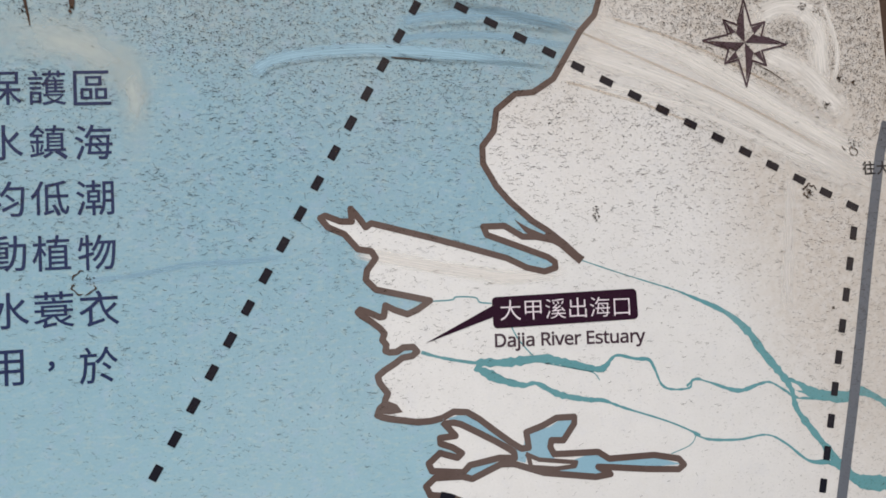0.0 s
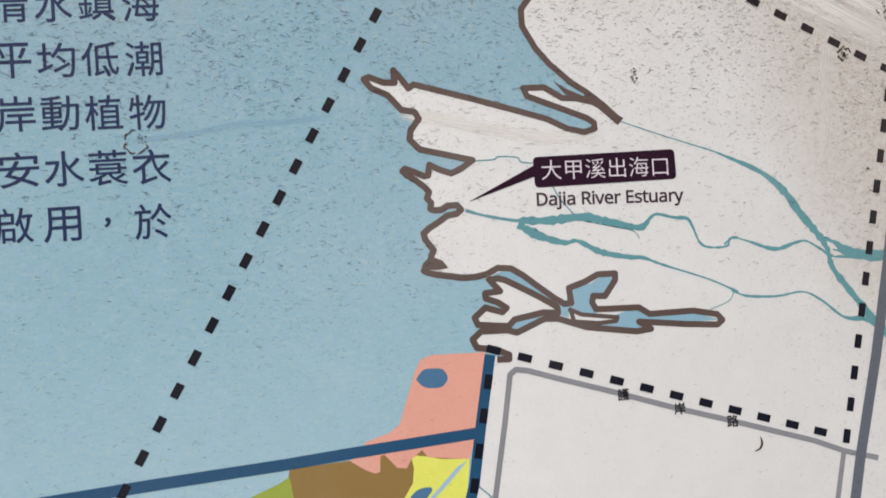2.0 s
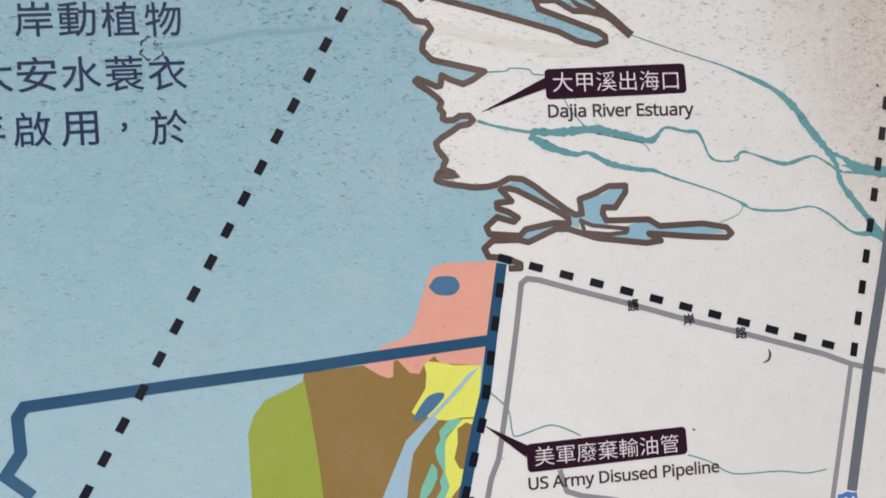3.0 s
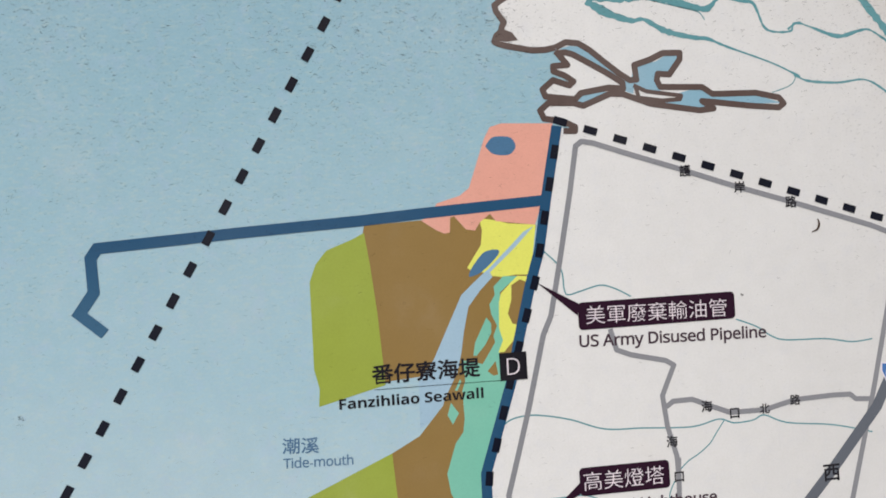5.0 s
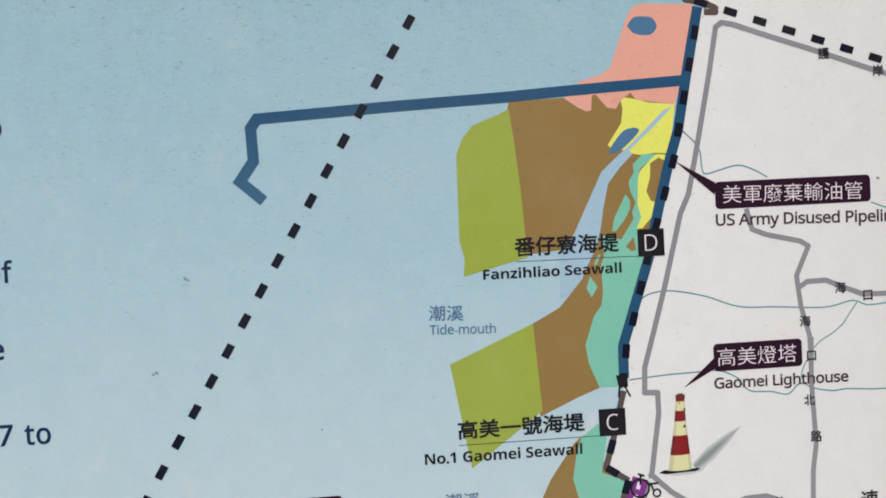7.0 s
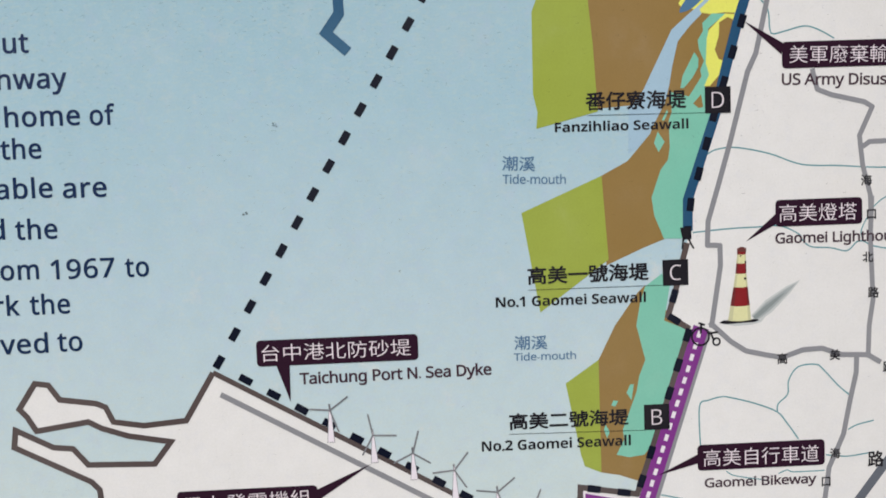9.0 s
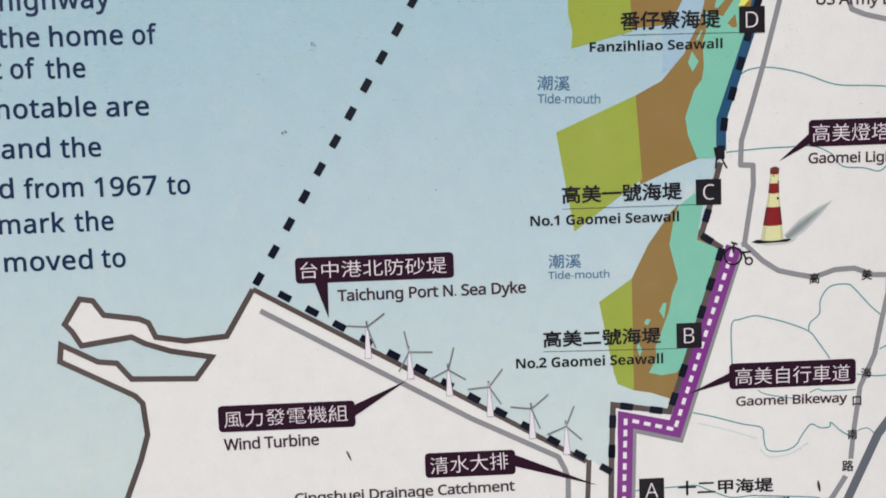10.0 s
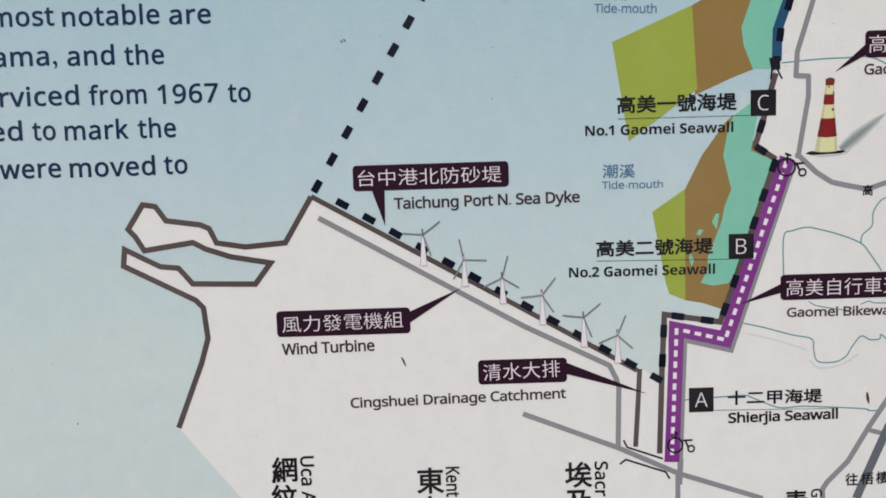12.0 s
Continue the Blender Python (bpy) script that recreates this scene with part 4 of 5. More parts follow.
lettering("高美燈塔", 79.7, -462.9, 69.6, 15.3, 9, M_LABELTEXT, -0.006, "cjk", -0.4, plate)
lettering("Gaomei Lighthouse", 75.8, -481.6, 119.0, 8.8, 7, M_BROWNINK, 0.024, "en", -0.7, None)
plate = callout(-383.1, -571.2, -242.8, -548.4, [(-355.6, -603.3), (-366.6, -570.7), (-355, -570.9)])
lettering("台中港北防砂堤", -378.7, -567.2, 129.4, 14.7, 9, M_LABELTEXT, -0.006, "cjk", 0.1, plate)
lettering("Taichung Port N. Sea Dyke", -346.9, -588.2, 167.8, 9.6, 7, M_BROWNINK, 0.024, "en", 0.4, None)
plate = callout(-458.2, -702.1, -336.0, -678.3, [(-288.1, -661.8), (-336.8, -682.5), (-337.2, -693.1)])
lettering("風力發電機組", -453.2, -698.9, 110.6, 15.5, 9, M_LABELTEXT, -0.006, "cjk", 0.9, plate)
lettering("Wind Turbine", -454.6, -718.7, 85.1, 9.9, 7, M_BROWNINK, 0.024, "en", 1.0, None)
plate = callout(-275.2, -752.2, -193.5, -729.5, [(-119.6, -765.8), (-194.3, -734.1), (-194.5, -744.8)])
lettering("清水大排", -270.3, -749.2, 70.5, 15.7, 9, M_LABELTEXT, -0.006, "cjk", 1.7, plate)
lettering("Cingshuei Drainage Catchment", -393.7, -770.4, 199.1, 9.0, 7, M_BROWNINK, 0.024, "en", 0.9, None)
plate = callout(2.5, -682.5, 118.2, -659.2, [(-34.2, -685.1), (2.7, -667.6), (3, -675.7)])
lettering("高美自行車道", 7.9, -679.1, 104.9, 15.5, 9, M_LABELTEXT, -0.006, "cjk", -0.2, plate)
lettering("Gaomei Bikeway", 8.5, -698.0, 102.0, 8.0, 7, M_BROWNINK, 0.024, "en", -0.4, None)
marker("D", 26.6, -354.4)
marker("C", -13.9, -503.8)
marker("B", -33.4, -631.9)
marker("A", -70.0, -773.0)
lettering("番仔寮海堤", -89.8, -360.1, 88.7, 16.3, 9, M_INK, 0.022, "cjk", -0.4, None)
lettering("Fanzihliao Seawall", -116.9, -377.6, 117.2, 8.2, 9, M_INK, 0.0, "heavy", -0.3, None)
stroke("rule_line", [(-88.2, -364.1), (15.7, -365.2)], 0.38, 9, M_INK, "thin printed rule")
lettering("高美一號海堤", -144.7, -509.7, 107.2, 15.9, 9, M_INK, 0.022, "cjk", 0.0, None)
lettering("No.1 Gaomei Seawall", -173.4, -528.1, 132.7, 8.7, 9, M_INK, 0.0, "heavy", -0.3, None)
stroke("rule_line", [(-144.4, -514.1), (-26.1, -514.5)], 0.38, 9, M_INK, "thin printed rule")
lettering("高美二號海堤", -165.1, -637.8, 106.6, 15.1, 9, M_INK, 0.022, "cjk", -0.1, None)
lettering("No.2 Gaomei Seawall", -190.1, -655.5, 132.9, 8.9, 9, M_INK, 0.0, "heavy", -0.3, None)
stroke("rule_line", [(-165.2, -641.2), (-44.2, -643.3)], 0.38, 9, M_INK, "thin printed rule")
lettering("十二甲海堤", -45.7, -779.0, 87.7, 13.7, 9, M_INK, 0.022, "cjk", -0.2, None)
lettering("Shierjia Seawall", -45.1, -795.6, 101.7, 8.9, 9, M_INK, 0.03, "en", 0.6, None)
stroke("rule_line", [(-58.2, -783.3), (56.8, -785.1)], 0.38, 9, M_INK, "thin printed rule")
lettering("潮溪", -164.1, -409.1, 28.9, 12.8, 7, M_SLATE, 0.01, "cjk", -3.4, None)
lettering("Tide-mouth", -163.9, -420.4, 55.3, 7.6, 7, M_SLATE, 0.01, "en", -2.1, None)
lettering("潮溪", -158.5, -566.5, 29.4, 12.5, 7, M_SLATE, 0.01, "cjk", -1.2, None)
lettering("Tide-mouth", -159.1, -576.0, 55.1, 6.5, 7, M_SLATE, 0.01, "en", -0.6, None)
character("護", 184.8, -201.3, 10.2, M_INK)
character("岸", 232.4, -217.7, 10.0, M_INK)
character("路", 278.2, -232.9, 10.5, M_INK)
character("海", 190.8, -401.8, 10.0, M_INK)
character("口", 215.2, -410.0, 8.8, M_INK)
character("北", 242.4, -408.4, 9.2, M_INK)
character("路", 270.6, -403.2, 9.5, M_INK)
character("海", 158.2, -428.8, 10.0, M_INK)
character("口", 162.6, -459.1, 8.6, M_INK)
character("北", 159.1, -496.9, 9.8, M_INK)
character("路", 163.9, -528.6, 10.2, M_INK)
character("西", 299.9, -468.9, 15.2, M_INK)
character("濱", 265.9, -505.1, 15.3, M_INK)
character("快", 235.9, -544.8, 15.8, M_INK)
character("速", 209.5, -586.6, 15.8, M_INK)
character("路", 165.1, -679.5, 15.1, M_INK)
character("高", 80.7, -584.6, 9.8, M_INK)
character("美", 128.4, -583.2, 9.8, M_INK)
character("海", 127.7, -672.5, 9.6, M_INK)
character("路", 177.3, -596.1, 10.5, M_INK)
character("南", 115.0, -729.0, 9.3, M_INK)
character("口", 119.2, -698.2, 8.5, M_INK)
character("路", 110.7, -758.1, 10.8, M_INK)
character("海", 125.4, -812.3, 9.7, M_INK)
character("往", 473.1, 92.8, 12.4, M_INK)
character("大", 486.8, 92.4, 12.5, M_INK)
character("往", 70.1, -853.3, 12.0, M_INK)
character("梧", 84.6, -852.9, 12.0, M_INK)
character("棲", 98.8, -852.4, 12.1, M_INK)
character("網", -458.1, -827.5, 25.2, M_INK)
character("紋", -459.4, -853.8, 25.2, M_INK)
character("東", -322.6, -842.0, 25.9, M_INK)
character("方", -323.6, -869.3, 26.1, M_INK)
character("埃", -184.3, -840.7, 25.6, M_INK)
character("及", -184.2, -867.1, 25.7, M_INK)
character("青", 18.4, -872.9, 22.0, M_INK)
upright("Uca A", -443.0, -814.8, 13.0, 45.3)
upright("Kent", -308.2, -829.3, 13.0, 29.0)
upright("Sacr", -169.5, -828.5, 12.7, 33.8)
upright("G", 32.3, -861.2, 10.6, 8.1)
text_row("保護區", [-252.8, -221.2, -189.0], 165.6, 1.4)
text_row("清水鎮海", [-284.0, -252.6, -221.2, -189.0], 124.2, 2.0)
text_row("平均低潮", [-284.0, -252.6, -221.2, -189.2], 81.6, 2.2)
text_row("岸動植物", [-283.4, -252.2, -221.0, -189.0], 41.0, 3.0)
text_row("大安水蓑衣", [-315.6, -284.2, -252.4, -221.0, -189.2], -0.2, 4.0, 28.4)
text_row("年啟用", [-322.0, -289.2, -255.4], -41.4, 2.6, 26.8, 26.4)
text_row("於", [-190.2], -46.6, 0.0, 27.4, 27.2)
text_line([("setup", -556.4, -493.5, -242.5)])
text_line([("about", -624.5, -560.2, -295.6)])
text_line([("highway", -624.5, -530.2, -325.8)])
text_line([("is", -655.0, -636.5, -356.6), ("the", -628.3, -592.6, -357.0), ("home", -584.0, -521.2, -357.4), ("of", -513.2, -492.0, -358.0)])
text_line([("snapshot", -731.0, -626.6, -383.2), ("of", -619.4, -598.0, -383.6), ("the", -589.2, -555.2, -384.4)])
text_line([("most", -696.8, -641.2, -416.4), ("notable", -634.0, -548.0, -417.8), ("are", -539.6, -502.6, -418.8)])
text_line([("ama,", -698.0, -641.2, -451.0), ("and", -632.2, -590.2, -452.0), ("the", -581.4, -546.2, -452.8)])
text_line([("serviced", -723.0, -624.2, -486.2), ("from", -615.2, -564.0, -487.0), ("1967", -554.0, -500.0, -487.8), ("to", -491.2, -471.0, -488.2)])
text_line([("ed", -705.6, -677.0, -516.2), ("to", -668.0, -647.2, -516.6), ("mark", -639.2, -581.8, -517.4), ("the", -573.4, -539.6, -517.4)])
text_line([("were", -700.0, -645.0, -550.0), ("moved", -637.0, -560.2, -550.6), ("to", -552.2, -531.2, -550.2)])
character("，", -209.6, -31.4, 7.5, M_NAVYINK)
turbine((-322.0, -612.4), (-322.0, -640.8), [(-339.7, -610.7), (-306.1, -600.8), (-315, -631.7)])
turbine((-285.5, -636.5), (-284.8, -660.8), [(-289.3, -617.4), (-264.6, -637.5), (-295.2, -653.7)])
turbine((-251.1, -654.1), (-250.6, -677.8), [(-245.6, -634.1), (-235.7, -663.6), (-268.1, -662)])
turbine((-215.1, -671.1), (-214.7, -698.3), [(-202.5, -655.3), (-234.4, -672.7), (-204.5, -687.3)])
turbine((-177.5, -692.8), (-177.2, -720.1), [(-161.8, -680.2), (-196.5, -690.3), (-170, -711.3)])
turbine((-146.6, -710.3), (-146.4, -736.1), [(-138.9, -691.9), (-132.7, -722.9), (-164.1, -717.2)])
def lighthouse():
    """A tapered tower in red and cream bands, their edges sagging as on a round body, with a shaded side and a dark foot."""
    def half(y):
        return np.interp(-y, (484, 490, 498, 507, 519, 535.5, 549), (4.2, 3.8, 4.4, 4.9, 6.4, 8.7, 10.4))

    def middle(y):
        return np.interp(-y, (484, 549), (45.6, 42.7))

    def edge(y, lo, hi, sag):
        return [(middle(y) + half(y) * u, y - sag * (1 - u * u)) for u in np.linspace(lo, hi, 7)]

    def band(name, top, foot, layer, material, lo, hi, parent, label=""):
        sag_top, sag_foot = 0.09 * half(top), 0.09 * half(foot)
        return fill(name, edge(top, lo, hi, sag_top) + edge(foot, lo, hi, sag_foot)[::-1], layer, material, label, 0, parent)

    tower = fill("lighthouse_drawing", [(24, -550.2), (28.5, -548.2), (58, -548.2), (60.6, -549.2), (56, -550.8), (30, -551.6)], 6.6, M_INK, "printed red and cream lighthouse on a dark foot")
    rows = [(-484.6, -490.2, M_RED, M_RED_SHADE), (-490.2, -498, M_CREAM, M_CREAM_SHADE), (-498, -507, M_RED, M_RED_SHADE), (-507, -519, M_CREAM, M_CREAM_SHADE), (-519, -535.5, M_RED, M_RED_SHADE), (-535.5, -548.6, M_CREAM, M_CREAM_SHADE)]
    for top, foot, face, side in rows:
        piece = band("band", top, foot, 7, face, -1, 1, tower)
        band("shaded_side", top - 0.2, foot + 0.2, 8.1, side, -1, -0.62, piece)
        band("shaded_side", top - 0.2, foot + 0.2, 8.1, side, 0.74, 1, piece)
    fill("cap", [(41.6, -487), (42.4, -484.9), (44, -483.6), (47.4, -483.6), (49, -484.9), (49.8, -487.2), (48.6, -488), (42.8, -487.8)], 9.2, M_CAP, "", 0, tower)
    for x, y, size in ((47.2, -510.6, 1.9), (47.9, -496.2, 1.5), (43.9, -491.0, 1.2)):
        fill("window", [(x, y), (x + size, y - 0.1), (x + size * 1.1, y - size * 1.1), (x + 0.1, y - size * 1.1)], 9.4, M_INK, "", 0, tower)
    fill("foot_shade", [(26, -550.6), (40, -550.2), (56, -549.4), (66, -546.6), (62, -551), (54, -553), (38, -553.6)], 5, M_SHADE_SOFT, "", 0, tower)
    for spread, reach, layer, material in ((1.0, 1.0, 5, M_SHADE_SOFT), (0.66, 0.93, 5.6, M_SHADE), (0.36, 0.7, 6.1, M_SHADE_DEEP)):
        way, side = Vector((42.4, 32.4)) * reach, Vector((-3.6, 4.4)) * spread
        start = Vector((55.5, -547.2))
        fill("cast_shadow", [tuple(start + side * 0.6), tuple(start + way * 0.35 + side), tuple(start + way * 0.75 + side * 0.6), tuple(start + way), tuple(start + way * 0.72 - side * 0.6), tuple(start + way * 0.3 - side * 1.1), tuple(start - side * 0.9)], layer, material, "soft grey printed shadow", 0, tower)


lighthouse()
bicycle((7.3, -561.7), 7.7, (21.5, -566.7), 3.1, [[(5.8, -549.4), (11.4, -551.5)], [(8.2, -550.3), (7.5, -559.2)], [(14.5, -559), (23.1, -558.3)], [(16.5, -559.1), (19.4, -565.8)]])
bicycle((-94.3, -815.3), 6.9, (-79.5, -819.0), 2.9, [[(-95.1, -802.4), (-91.6, -804.6)], [(-93.5, -803.7), (-93.9, -808.5)], [(-87.3, -811), (-78.2, -810.8)], [(-84.7, -811.7), (-81.8, -818.4)]])
compass((365.7, 207.6), 37.0, 27.6, 17.0, -3.2)
shield((362.3, -386.7))
gate = fill("gate_mark", [(-9, -464.6), (1.2, -464.6), (-0.4, -476.6), (-3.6, -474.4), (-6.6, -476.8)], 9, M_INK, "small black printed gate symbol")
stroke("leg", [(-6.4, -475), (-6.9, -479), (-7.4, -483.4)], 1.6, 9.6, M_INK, "", 0, gate)
stroke("leg", [(-1.4, -475), (0.8, -479.6), (2.8, -483.2)], 1.4, 9.6, M_INK, "", 0, gate)

# ---- wear: wipe marks and mildew ----
def wipe(points, width, layer, material, name="wipe_mark", label="pale dried wipe mark"):
    rows = smoothed([(x, y, 0) for x, y in points], 10)
    verts, faces = [], []
    ribbon([(r.x, r.y) for r in rows], [width] * len(rows), layer, verts, faces)
    me = mesh_of(name, verts, faces, material)
    uv = me.uv_layers.new(name="UVMap")
    for loop in me.loops:
        n = loop.vertex_index
        uv.data[loop.index].uv = (n // 2 / (len(rows) - 1), n % 2)
    part(name, me, board, label)


WIPES = [
    ([(-58.5, 184.9), (-40.5, 196.9), (-4.8, 203.8), (49.7, 205.1), (128.8, 197.5), (193, 180.7)], 15, M_SMEAR_BLUE, 3.87),
    ([(54.7, 212.6), (96.9, 216.9), (154, 214.5), (221.9, 202.2)], 10, M_SMEAR_SEA, 3.88),
    ([(60.2, 227.6), (107.4, 234.5), (164.9, 231.9), (228, 216.8)], 16, M_SMEAR_SEA, 3.89),
    ([(205, 214), (300, 184), (370, 148), (440, 106), (498, 74)], 78, M_SMEAR_FAINT_WHITE, 3.895),
    ([(222, 231), (297, 203), (364, 166), (433, 125), (490, 93)], 30, M_SMEAR, 3.9),
    ([(236, 222), (300, 198), (366, 160), (436, 120), (492, 86)], 13, M_SMEAR, 3.905),
    ([(200, 206), (281, 179), (348, 148), (417, 109), (490, 68)], 26, M_SMEAR, 3.91),
    ([(192, 185), (279, 160), (327, 142), (395, 110), (440, 88)], 11, M_SMEAR, 3.915),
    ([(197, 177), (236, 165), (279, 151), (330, 128)], 4, M_SMEAR_MUD, 3.92),
    ([(197, 227), (282, 189), (363, 151), (449, 101)], 3.6, M_SMEAR_MUD, 3.93),
    ([(240, 232), (305, 210), (366, 182), (420, 151)], 4, M_SMEAR_MUD, 3.935),
    ([(375, 229), (403, 240), (428, 236), (439, 215), (434, 190), (424, 165)], 30, M_SMEAR, 3.94),
    ([(420, 236), (434, 222), (438, 196), (436, 160)], 22, M_SMEAR, 3.945),
    ([(444, 244), (451, 220), (454, 194), (446, 166)], 8, M_SMEAR, 3.95),
    ([(382, 200), (414, 183), (440, 158), (456, 140)], 36, M_SMEAR, 3.955),
    ([(398, 90), (391, 45), (386, 5), (380, -36)], 16, M_SMEAR_FAINT_WHITE, 3.96),
    ([(13.7, 42.4), (76, 27.8), (140.1, 15.1), (192.8, 16.8)], 16, M_SMEAR, 3.97),
    ([(-300, 226), (-240, 223), (-196, 216), (-147, 190), (-120, 168)], 62, M_SMEAR_FAINT, 3.975),
    ([(-160, 214), (-148, 190), (-144, 157), (-148, 112)], 34, M_SMEAR_FAINT, 3.98),
    ([(89.3, 246.6), (145.9, 236.8), (190, 224), (214, 217)], 12, M_SMEAR_DARK, 4),
    ([(-52, 180), (-38, 190.5), (-4, 196.8), (50, 198.2), (120, 191)], 4, M_SMEAR_DARK, 4.005),
    ([(70, 222), (130, 226), (175, 221), (202, 215)], 5, M_SMEAR_DARK, 4.007),
    ([(-193, 30), (-152, 32), (-111, 38), (-69, 39), (-30, 41)], 7, M_SMEAR_SEA, 4.008),
    ([(58.7, 201.7), (86.2, 195.2), (152.5, 192.4), (195.8, 185.5)], 6, M_SMEAR_DARK, 4.01),
]
for points, width, material, layer in WIPES:
    wipe(points, width, layer, material)


def wiped(x, y):
    """How clean a place was wiped, from 0 to 1."""
    best = 0.0
    for points, width, material, layer in WIPES:
        if material in (M_SMEAR_MUD, M_SMEAR_DARK):
            continue
        for a, b in zip(points, points[1:]):
            a, b, p = Vector(a), Vector(b), Vector((x, y))
            t = max(0.0, min(1.0, (p - a).dot(b - a) / (b - a).length_squared))
            best = max(best, 1 - (p - a - (b - a) * t).length / (width * 0.5))
    return best


def on_patch(x, y):
    """Whether a place lies on one of the thick coloured inks of the tidal flats."""
    for ring in PATCHES:
        if (ring.min(0) < (x, y)).all() and (ring.max(0) > (x, y)).all():
            a, b = ring, np.roll(ring, -1, 0)
            crossing = (a[:, 1] > y) != (b[:, 1] > y)
            reach = a[crossing, 0] + (y - a[crossing, 1]) / (b[crossing, 1] - a[crossing, 1]) * (b[crossing, 0] - a[crossing, 0])
            if (reach > x).sum() % 2:
                return True
    return False


def mildew(count, seed):
    """Short, crooked dark threads of mildew that run mostly level, dense along the top of the panel and rare towards its foot."""
    rng = random.Random(seed)
    verts, faces = [], []
    made = 0
    while made < count:
        x, y = rng.uniform(-760, RIGHT - 2), rng.uniform(-900, 330)
        clump = noise.noise(Vector((x / 60, y / 60, 3.0))) + 0.6 * noise.noise(Vector((x / 14, y / 9, 8.0)))
        rise = (y + 560) / 800
        density = max(0.012, min(1.0, 0.62 * max(rise, 0.0) ** 1.35)) * (1 + 0.8 * clump)
        corner = max(0.0, min(1.0, (x - 250) / 150)) * max(0.0, min(1.0, (y - 90) / 60))
        top = max(0.0, min(1.0, (y - 130) / 90))
        near_top = max(0.0, min(1.0, (y + 170) / 260))
        clean = 1.0 - 0.72 * max(0.0, min(1.0, (x - 40) / 60)) * max(0.0, min(1.0, (90 - y) / 200))
        rim = max(0.0, min(1.0, (x - 360) / 70)) * max(0.0, min(1.0, (y + 460) / 180))
        clean = max(clean, 0.9 * rim)
        density += 0.45 * rim
        if rng.random() > (0.6 * density + 0.42 * top + 0.8 * corner) * clean or rng.random() < 1.25 * wiped(x, y) - 0.1:
            continue
        if rng.random() < 0.8 and on_patch(x, y):
            continue
        made += 1
        small = rng.random() < (0.42 + 0.4 * max(top, corner))
        long = (rng.uniform(0.6, 1.8) if small else 2.2 + 4.8 * rng.random() ** 1.6) * (0.7 if corner > 0.5 else 1.0) * (0.6 if y < -480 else 1.0) * (0.62 + 0.38 * near_top)
        thick = (0.66 + 0.34 * near_top) * (rng.uniform(0.24, 0.48) if small else rng.uniform(0.23, 0.46)) * (1.25 if corner > 0.5 else 1.0)
        lean = rng.gauss(-0.03, 0.28) if rng.random() < 0.9 else rng.uniform(-1.5, 1.5)
        steps = 2 if small else max(4, int(long / 0.6))
        way, first, off = Vector((math.cos(lean), math.sin(lean))), len(verts), 0.0
        layer = 11.5 + 0.12 * (made % 9)
        drift = rng.gauss(0, 0.12)
        for n in range(steps + 1):
            w = thick * (0.45 + 0.55 * math.sin(math.pi * (n + 0.4) / (steps + 0.8))) * rng.uniform(0.5, 1.25)
            px, py = x + way.x * long * n / steps - way.y * off, y + way.y * long * n / steps + way.x * off
            verts += [at(px - way.y * w / 2, py + way.x * w / 2, layer), at(px + way.y * w / 2, py - way.x * w / 2, layer)]
            off = off * 0.75 + drift + rng.gauss(0, 0.4)
        faces += [(first + 2 * n, first + 2 * n + 1, first + 2 * n + 3, first + 2 * n + 2) for n in range(steps)]
    ob = part("mildew", mesh_of("mildew", verts, faces, M_SPECK), board, "fine dark threads of mildew")
    ob["kind"] = "stuff"


mildew(46000, 4)


def speckle(count, seed):
    """Fine crumbs of mildew along the top of the panel and crowded into its outer corner."""
    rng = random.Random(seed)
    verts, faces = [], []
    while len(faces) < count:
        x, y = rng.uniform(-320, RIGHT - 3), rng.uniform(110, 300)
        corner = max(0.0, min(1.0, (x - 230) / 120)) * max(0.0, min(1.0, (y - 105) / 50))
        if rng.random() > 0.30 * max(0.0, min(1.0, (y - 140) / 90)) + 0.7 * corner or rng.random() < 2.2 * wiped(x, y):
            continue
        long, thick, lean, first = rng.uniform(0.35, 0.85), rng.uniform(0.22, 0.42), rng.gauss(0, 0.5), len(verts)
        for n in range(6):
            a, far = n * math.pi / 3, rng.uniform(0.7, 1.2)
            u, v = long * far * math.cos(a), thick * far * math.sin(a)
            verts.append(at(x + u * math.cos(lean) - v * math.sin(lean), y + u * math.sin(lean) + v * math.cos(lean), 12.62 + 0.02 * (len(faces) % 7)))
        faces.append(tuple(range(first, first + 6)))
    ob = part("mildew", mesh_of("mildew", verts, faces, M_SPECK), board, "fine dark crumbs of mildew")
    ob["kind"] = "stuff"


speckle(14000, 9)


def stain(x, y, radius, count, seed):
    """A clump of lichen: short crumbs crowded round one place."""
    rng = random.Random(seed)
    verts, faces = [], []
    for n in range(count):
        far, way = radius * rng.random() ** 0.8, rng.uniform(0, 6.283)
        cx, cy, size = x + far * math.cos(way), y + far * math.sin(way), rng.uniform(0.35, 1.05)
        first = len(verts)
        verts += [at(cx + size * rng.uniform(0.5, 1.2) * math.cos(a), cy + size * rng.uniform(0.4, 1.0) * math.sin(a), 12.8 + 0.11 * (n % 9)) for a in (0, 1.05, 2.1, 3.14, 4.2, 5.24)]
        faces.append(tuple(range(first, first + 6)))
    ob = part("lichen_stain", mesh_of("lichen_stain", verts, faces, M_SPECK), board, "small dark clump of lichen")
    ob["kind"] = "stuff"


def trace(name, points, widths, label):
    stroke(name, points, widths, 12.6, M_RUST, label, 2)


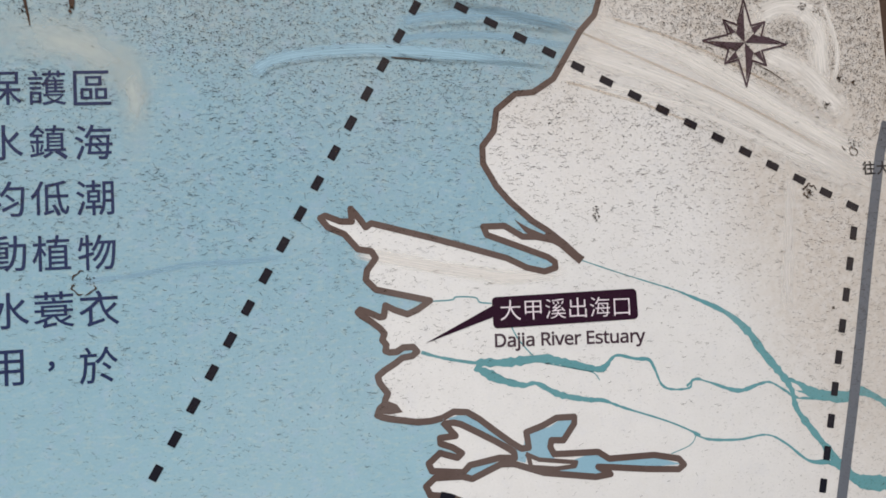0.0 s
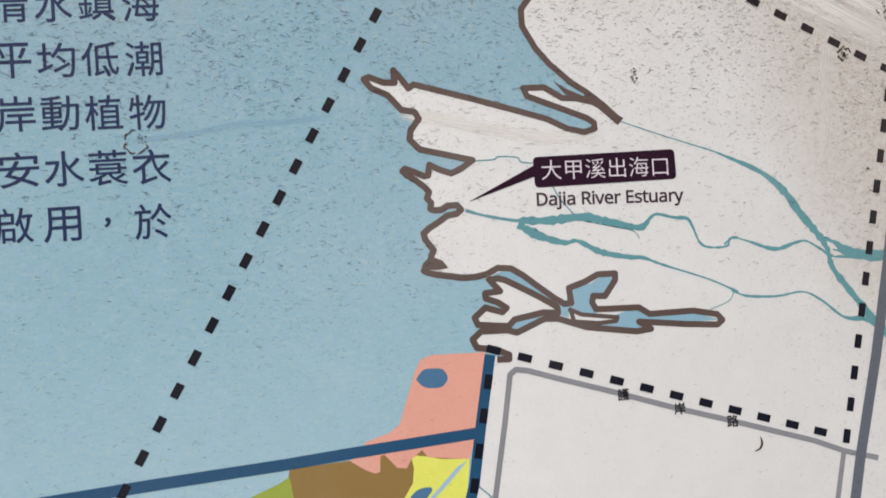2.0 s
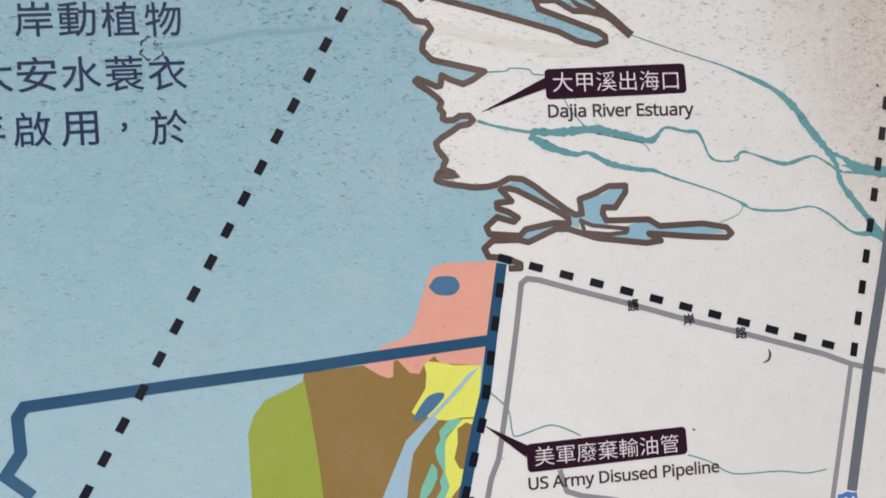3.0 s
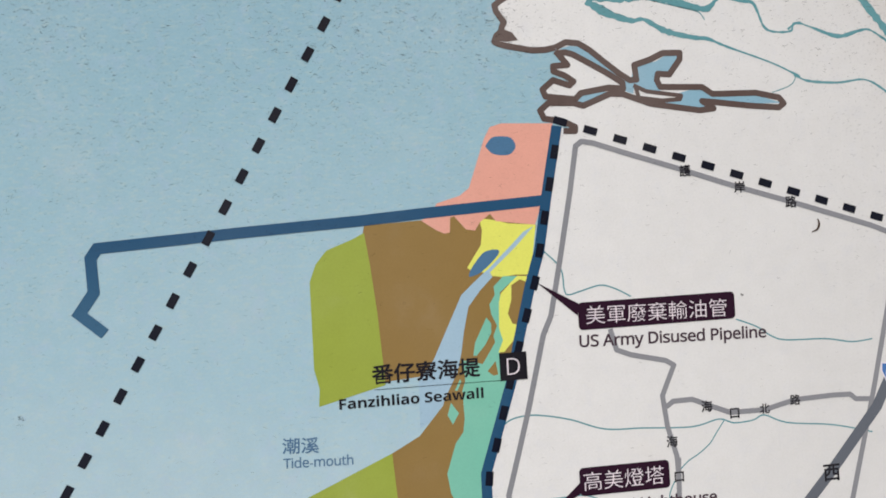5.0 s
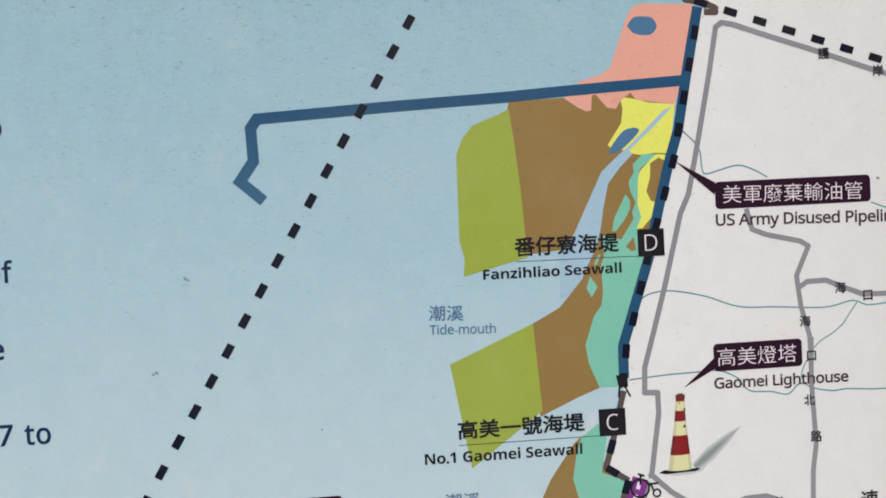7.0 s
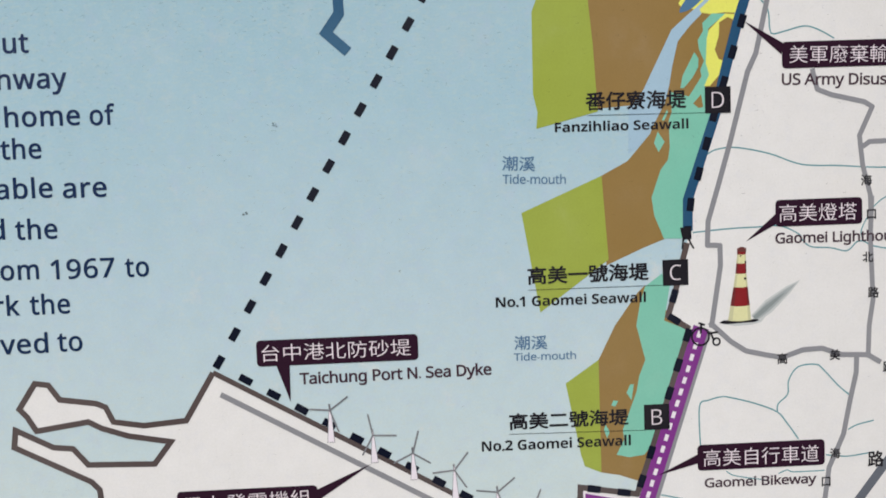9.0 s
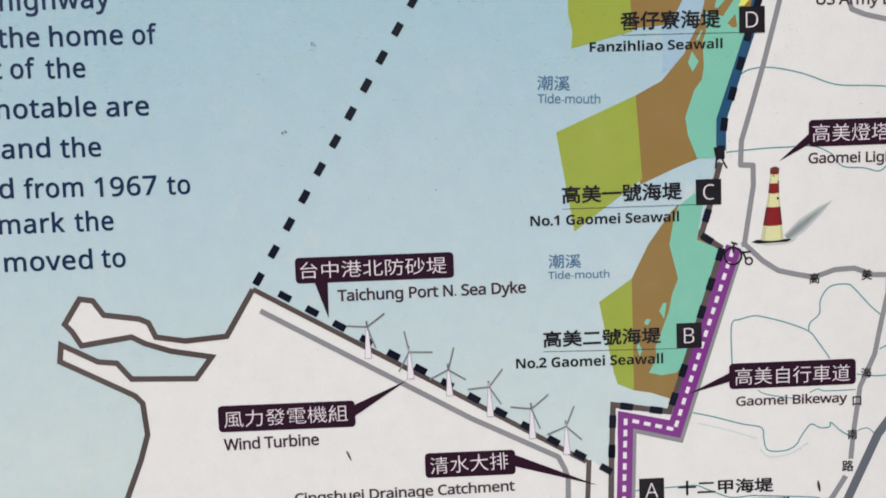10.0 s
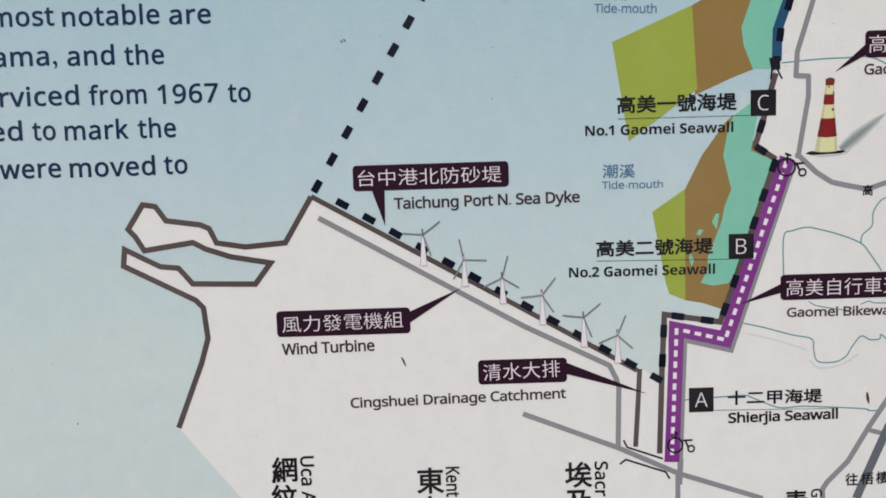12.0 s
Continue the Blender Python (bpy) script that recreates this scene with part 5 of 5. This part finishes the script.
trace("rust_drip", [(-224, 262), (-222.6, 250), (-221, 241), (-219.6, 233), (-218.6, 226.5)], [2.6, 2.4, 2.0, 1.5, 0.6], "thin brown rust drip")
trace("rust_drip", [(-190, 264), (-189, 252), (-188.2, 244), (-188.6, 240)], [2.4, 3.6, 4.2, 1.4], "thin brown rust drip")
trace("rust_drip", [(-190.6, 239), (-189.6, 237.4), (-188.8, 236)], [1.2, 2.4, 1.2], "thin brown rust drip")
trace("scratch", [(55, 198.6), (62, 197.6), (70, 197.0), (81, 195.2)], [0.8, 1.2, 1.0, 0.5], "dark scratch in the print")
trace("scratch", [(375, 188), (388, 181), (400, 172.5)], [0.5, 0.8, 0.5], "dark scratch in the print")


trace("chip", [(301.4, -248.6), (302.6, -253.4), (300.6, -258), (295.4, -260)], [0.5, 2.0, 1.6, 0.5], "small dark hooked mark")
trace("chip", [(-345.2, -724.4), (-343.2, -728.6), (-341.4, -733)], [1.2, 1.7, 0.8], "small dark hooked mark")
trace("chip", [(83.0, -770.6), (83.8, -776), (84.8, -781)], [1.2, 2.6, 1.0], "small dark hooked mark")


def ring_stain(x, y, radius, seed):
    """A crooked ring of lichen, broken in places."""
    rng = random.Random(seed)
    for start in range(4):
        if rng.random() < 0.8:
            turn = start * 1.57 + rng.uniform(-0.2, 0.3)
            points = [(x + radius * rng.uniform(0.75, 1.15) * math.cos(turn + 0.33 * n), y + radius * rng.uniform(0.75, 1.15) * math.sin(turn + 0.33 * n)) for n in range(5)]
            trace("lichen_ring", points, [0.4, 1.0, 0.7, 1.2, 0.4], "broken dark ring of lichen")


for n, (x, y, radius) in enumerate(((-185, 29, 9), (414, 74, 6.5), (454, 113, 4.5), (460, 108, 3.5))):
    ring_stain(x, y, radius, n)

for n, (x, y, radius, count) in enumerate((
    (412.6, 73.8, 6, 60),
    (216.7, 60.2, 4, 22),
    (460.7, 114.9, 7, 34),
    (453.3, 173.8, 4, 34),
    (465.7, 170.5, 2, 18),
    (438.1, 151.1, 4, 34),
    (423.3, 240, 4, 28),
    (437.7, 235.8, 5, 20),
    (148.3, 202, 2, 14),
    (134.4, 210.4, 2, 8),
    (-181, 31, 4, 16),
    (-192.7, 27.6, 2, 6),
    (-223.7, 238.1, 6, 26),
    (-189.3, 240.2, 4, 20),
    (426.1, -28.1, 2, 10),
    (228.3, -309.8, 1.2, 8),
    (218.5, 66.4, 3, 18),
    (-357, -363.2, 2.4, 9),
    (-255.9, -493, 0.8, 4),
    (-385.9, -437.4, 1.4, 8),
    (-646.7, -777.3, 0.8, 4),
    (-387.9, -438.6, 1, 6),
)):
    stain(x, y, radius, count, n)

bpy.data.objects.remove(FONT_SOURCE)
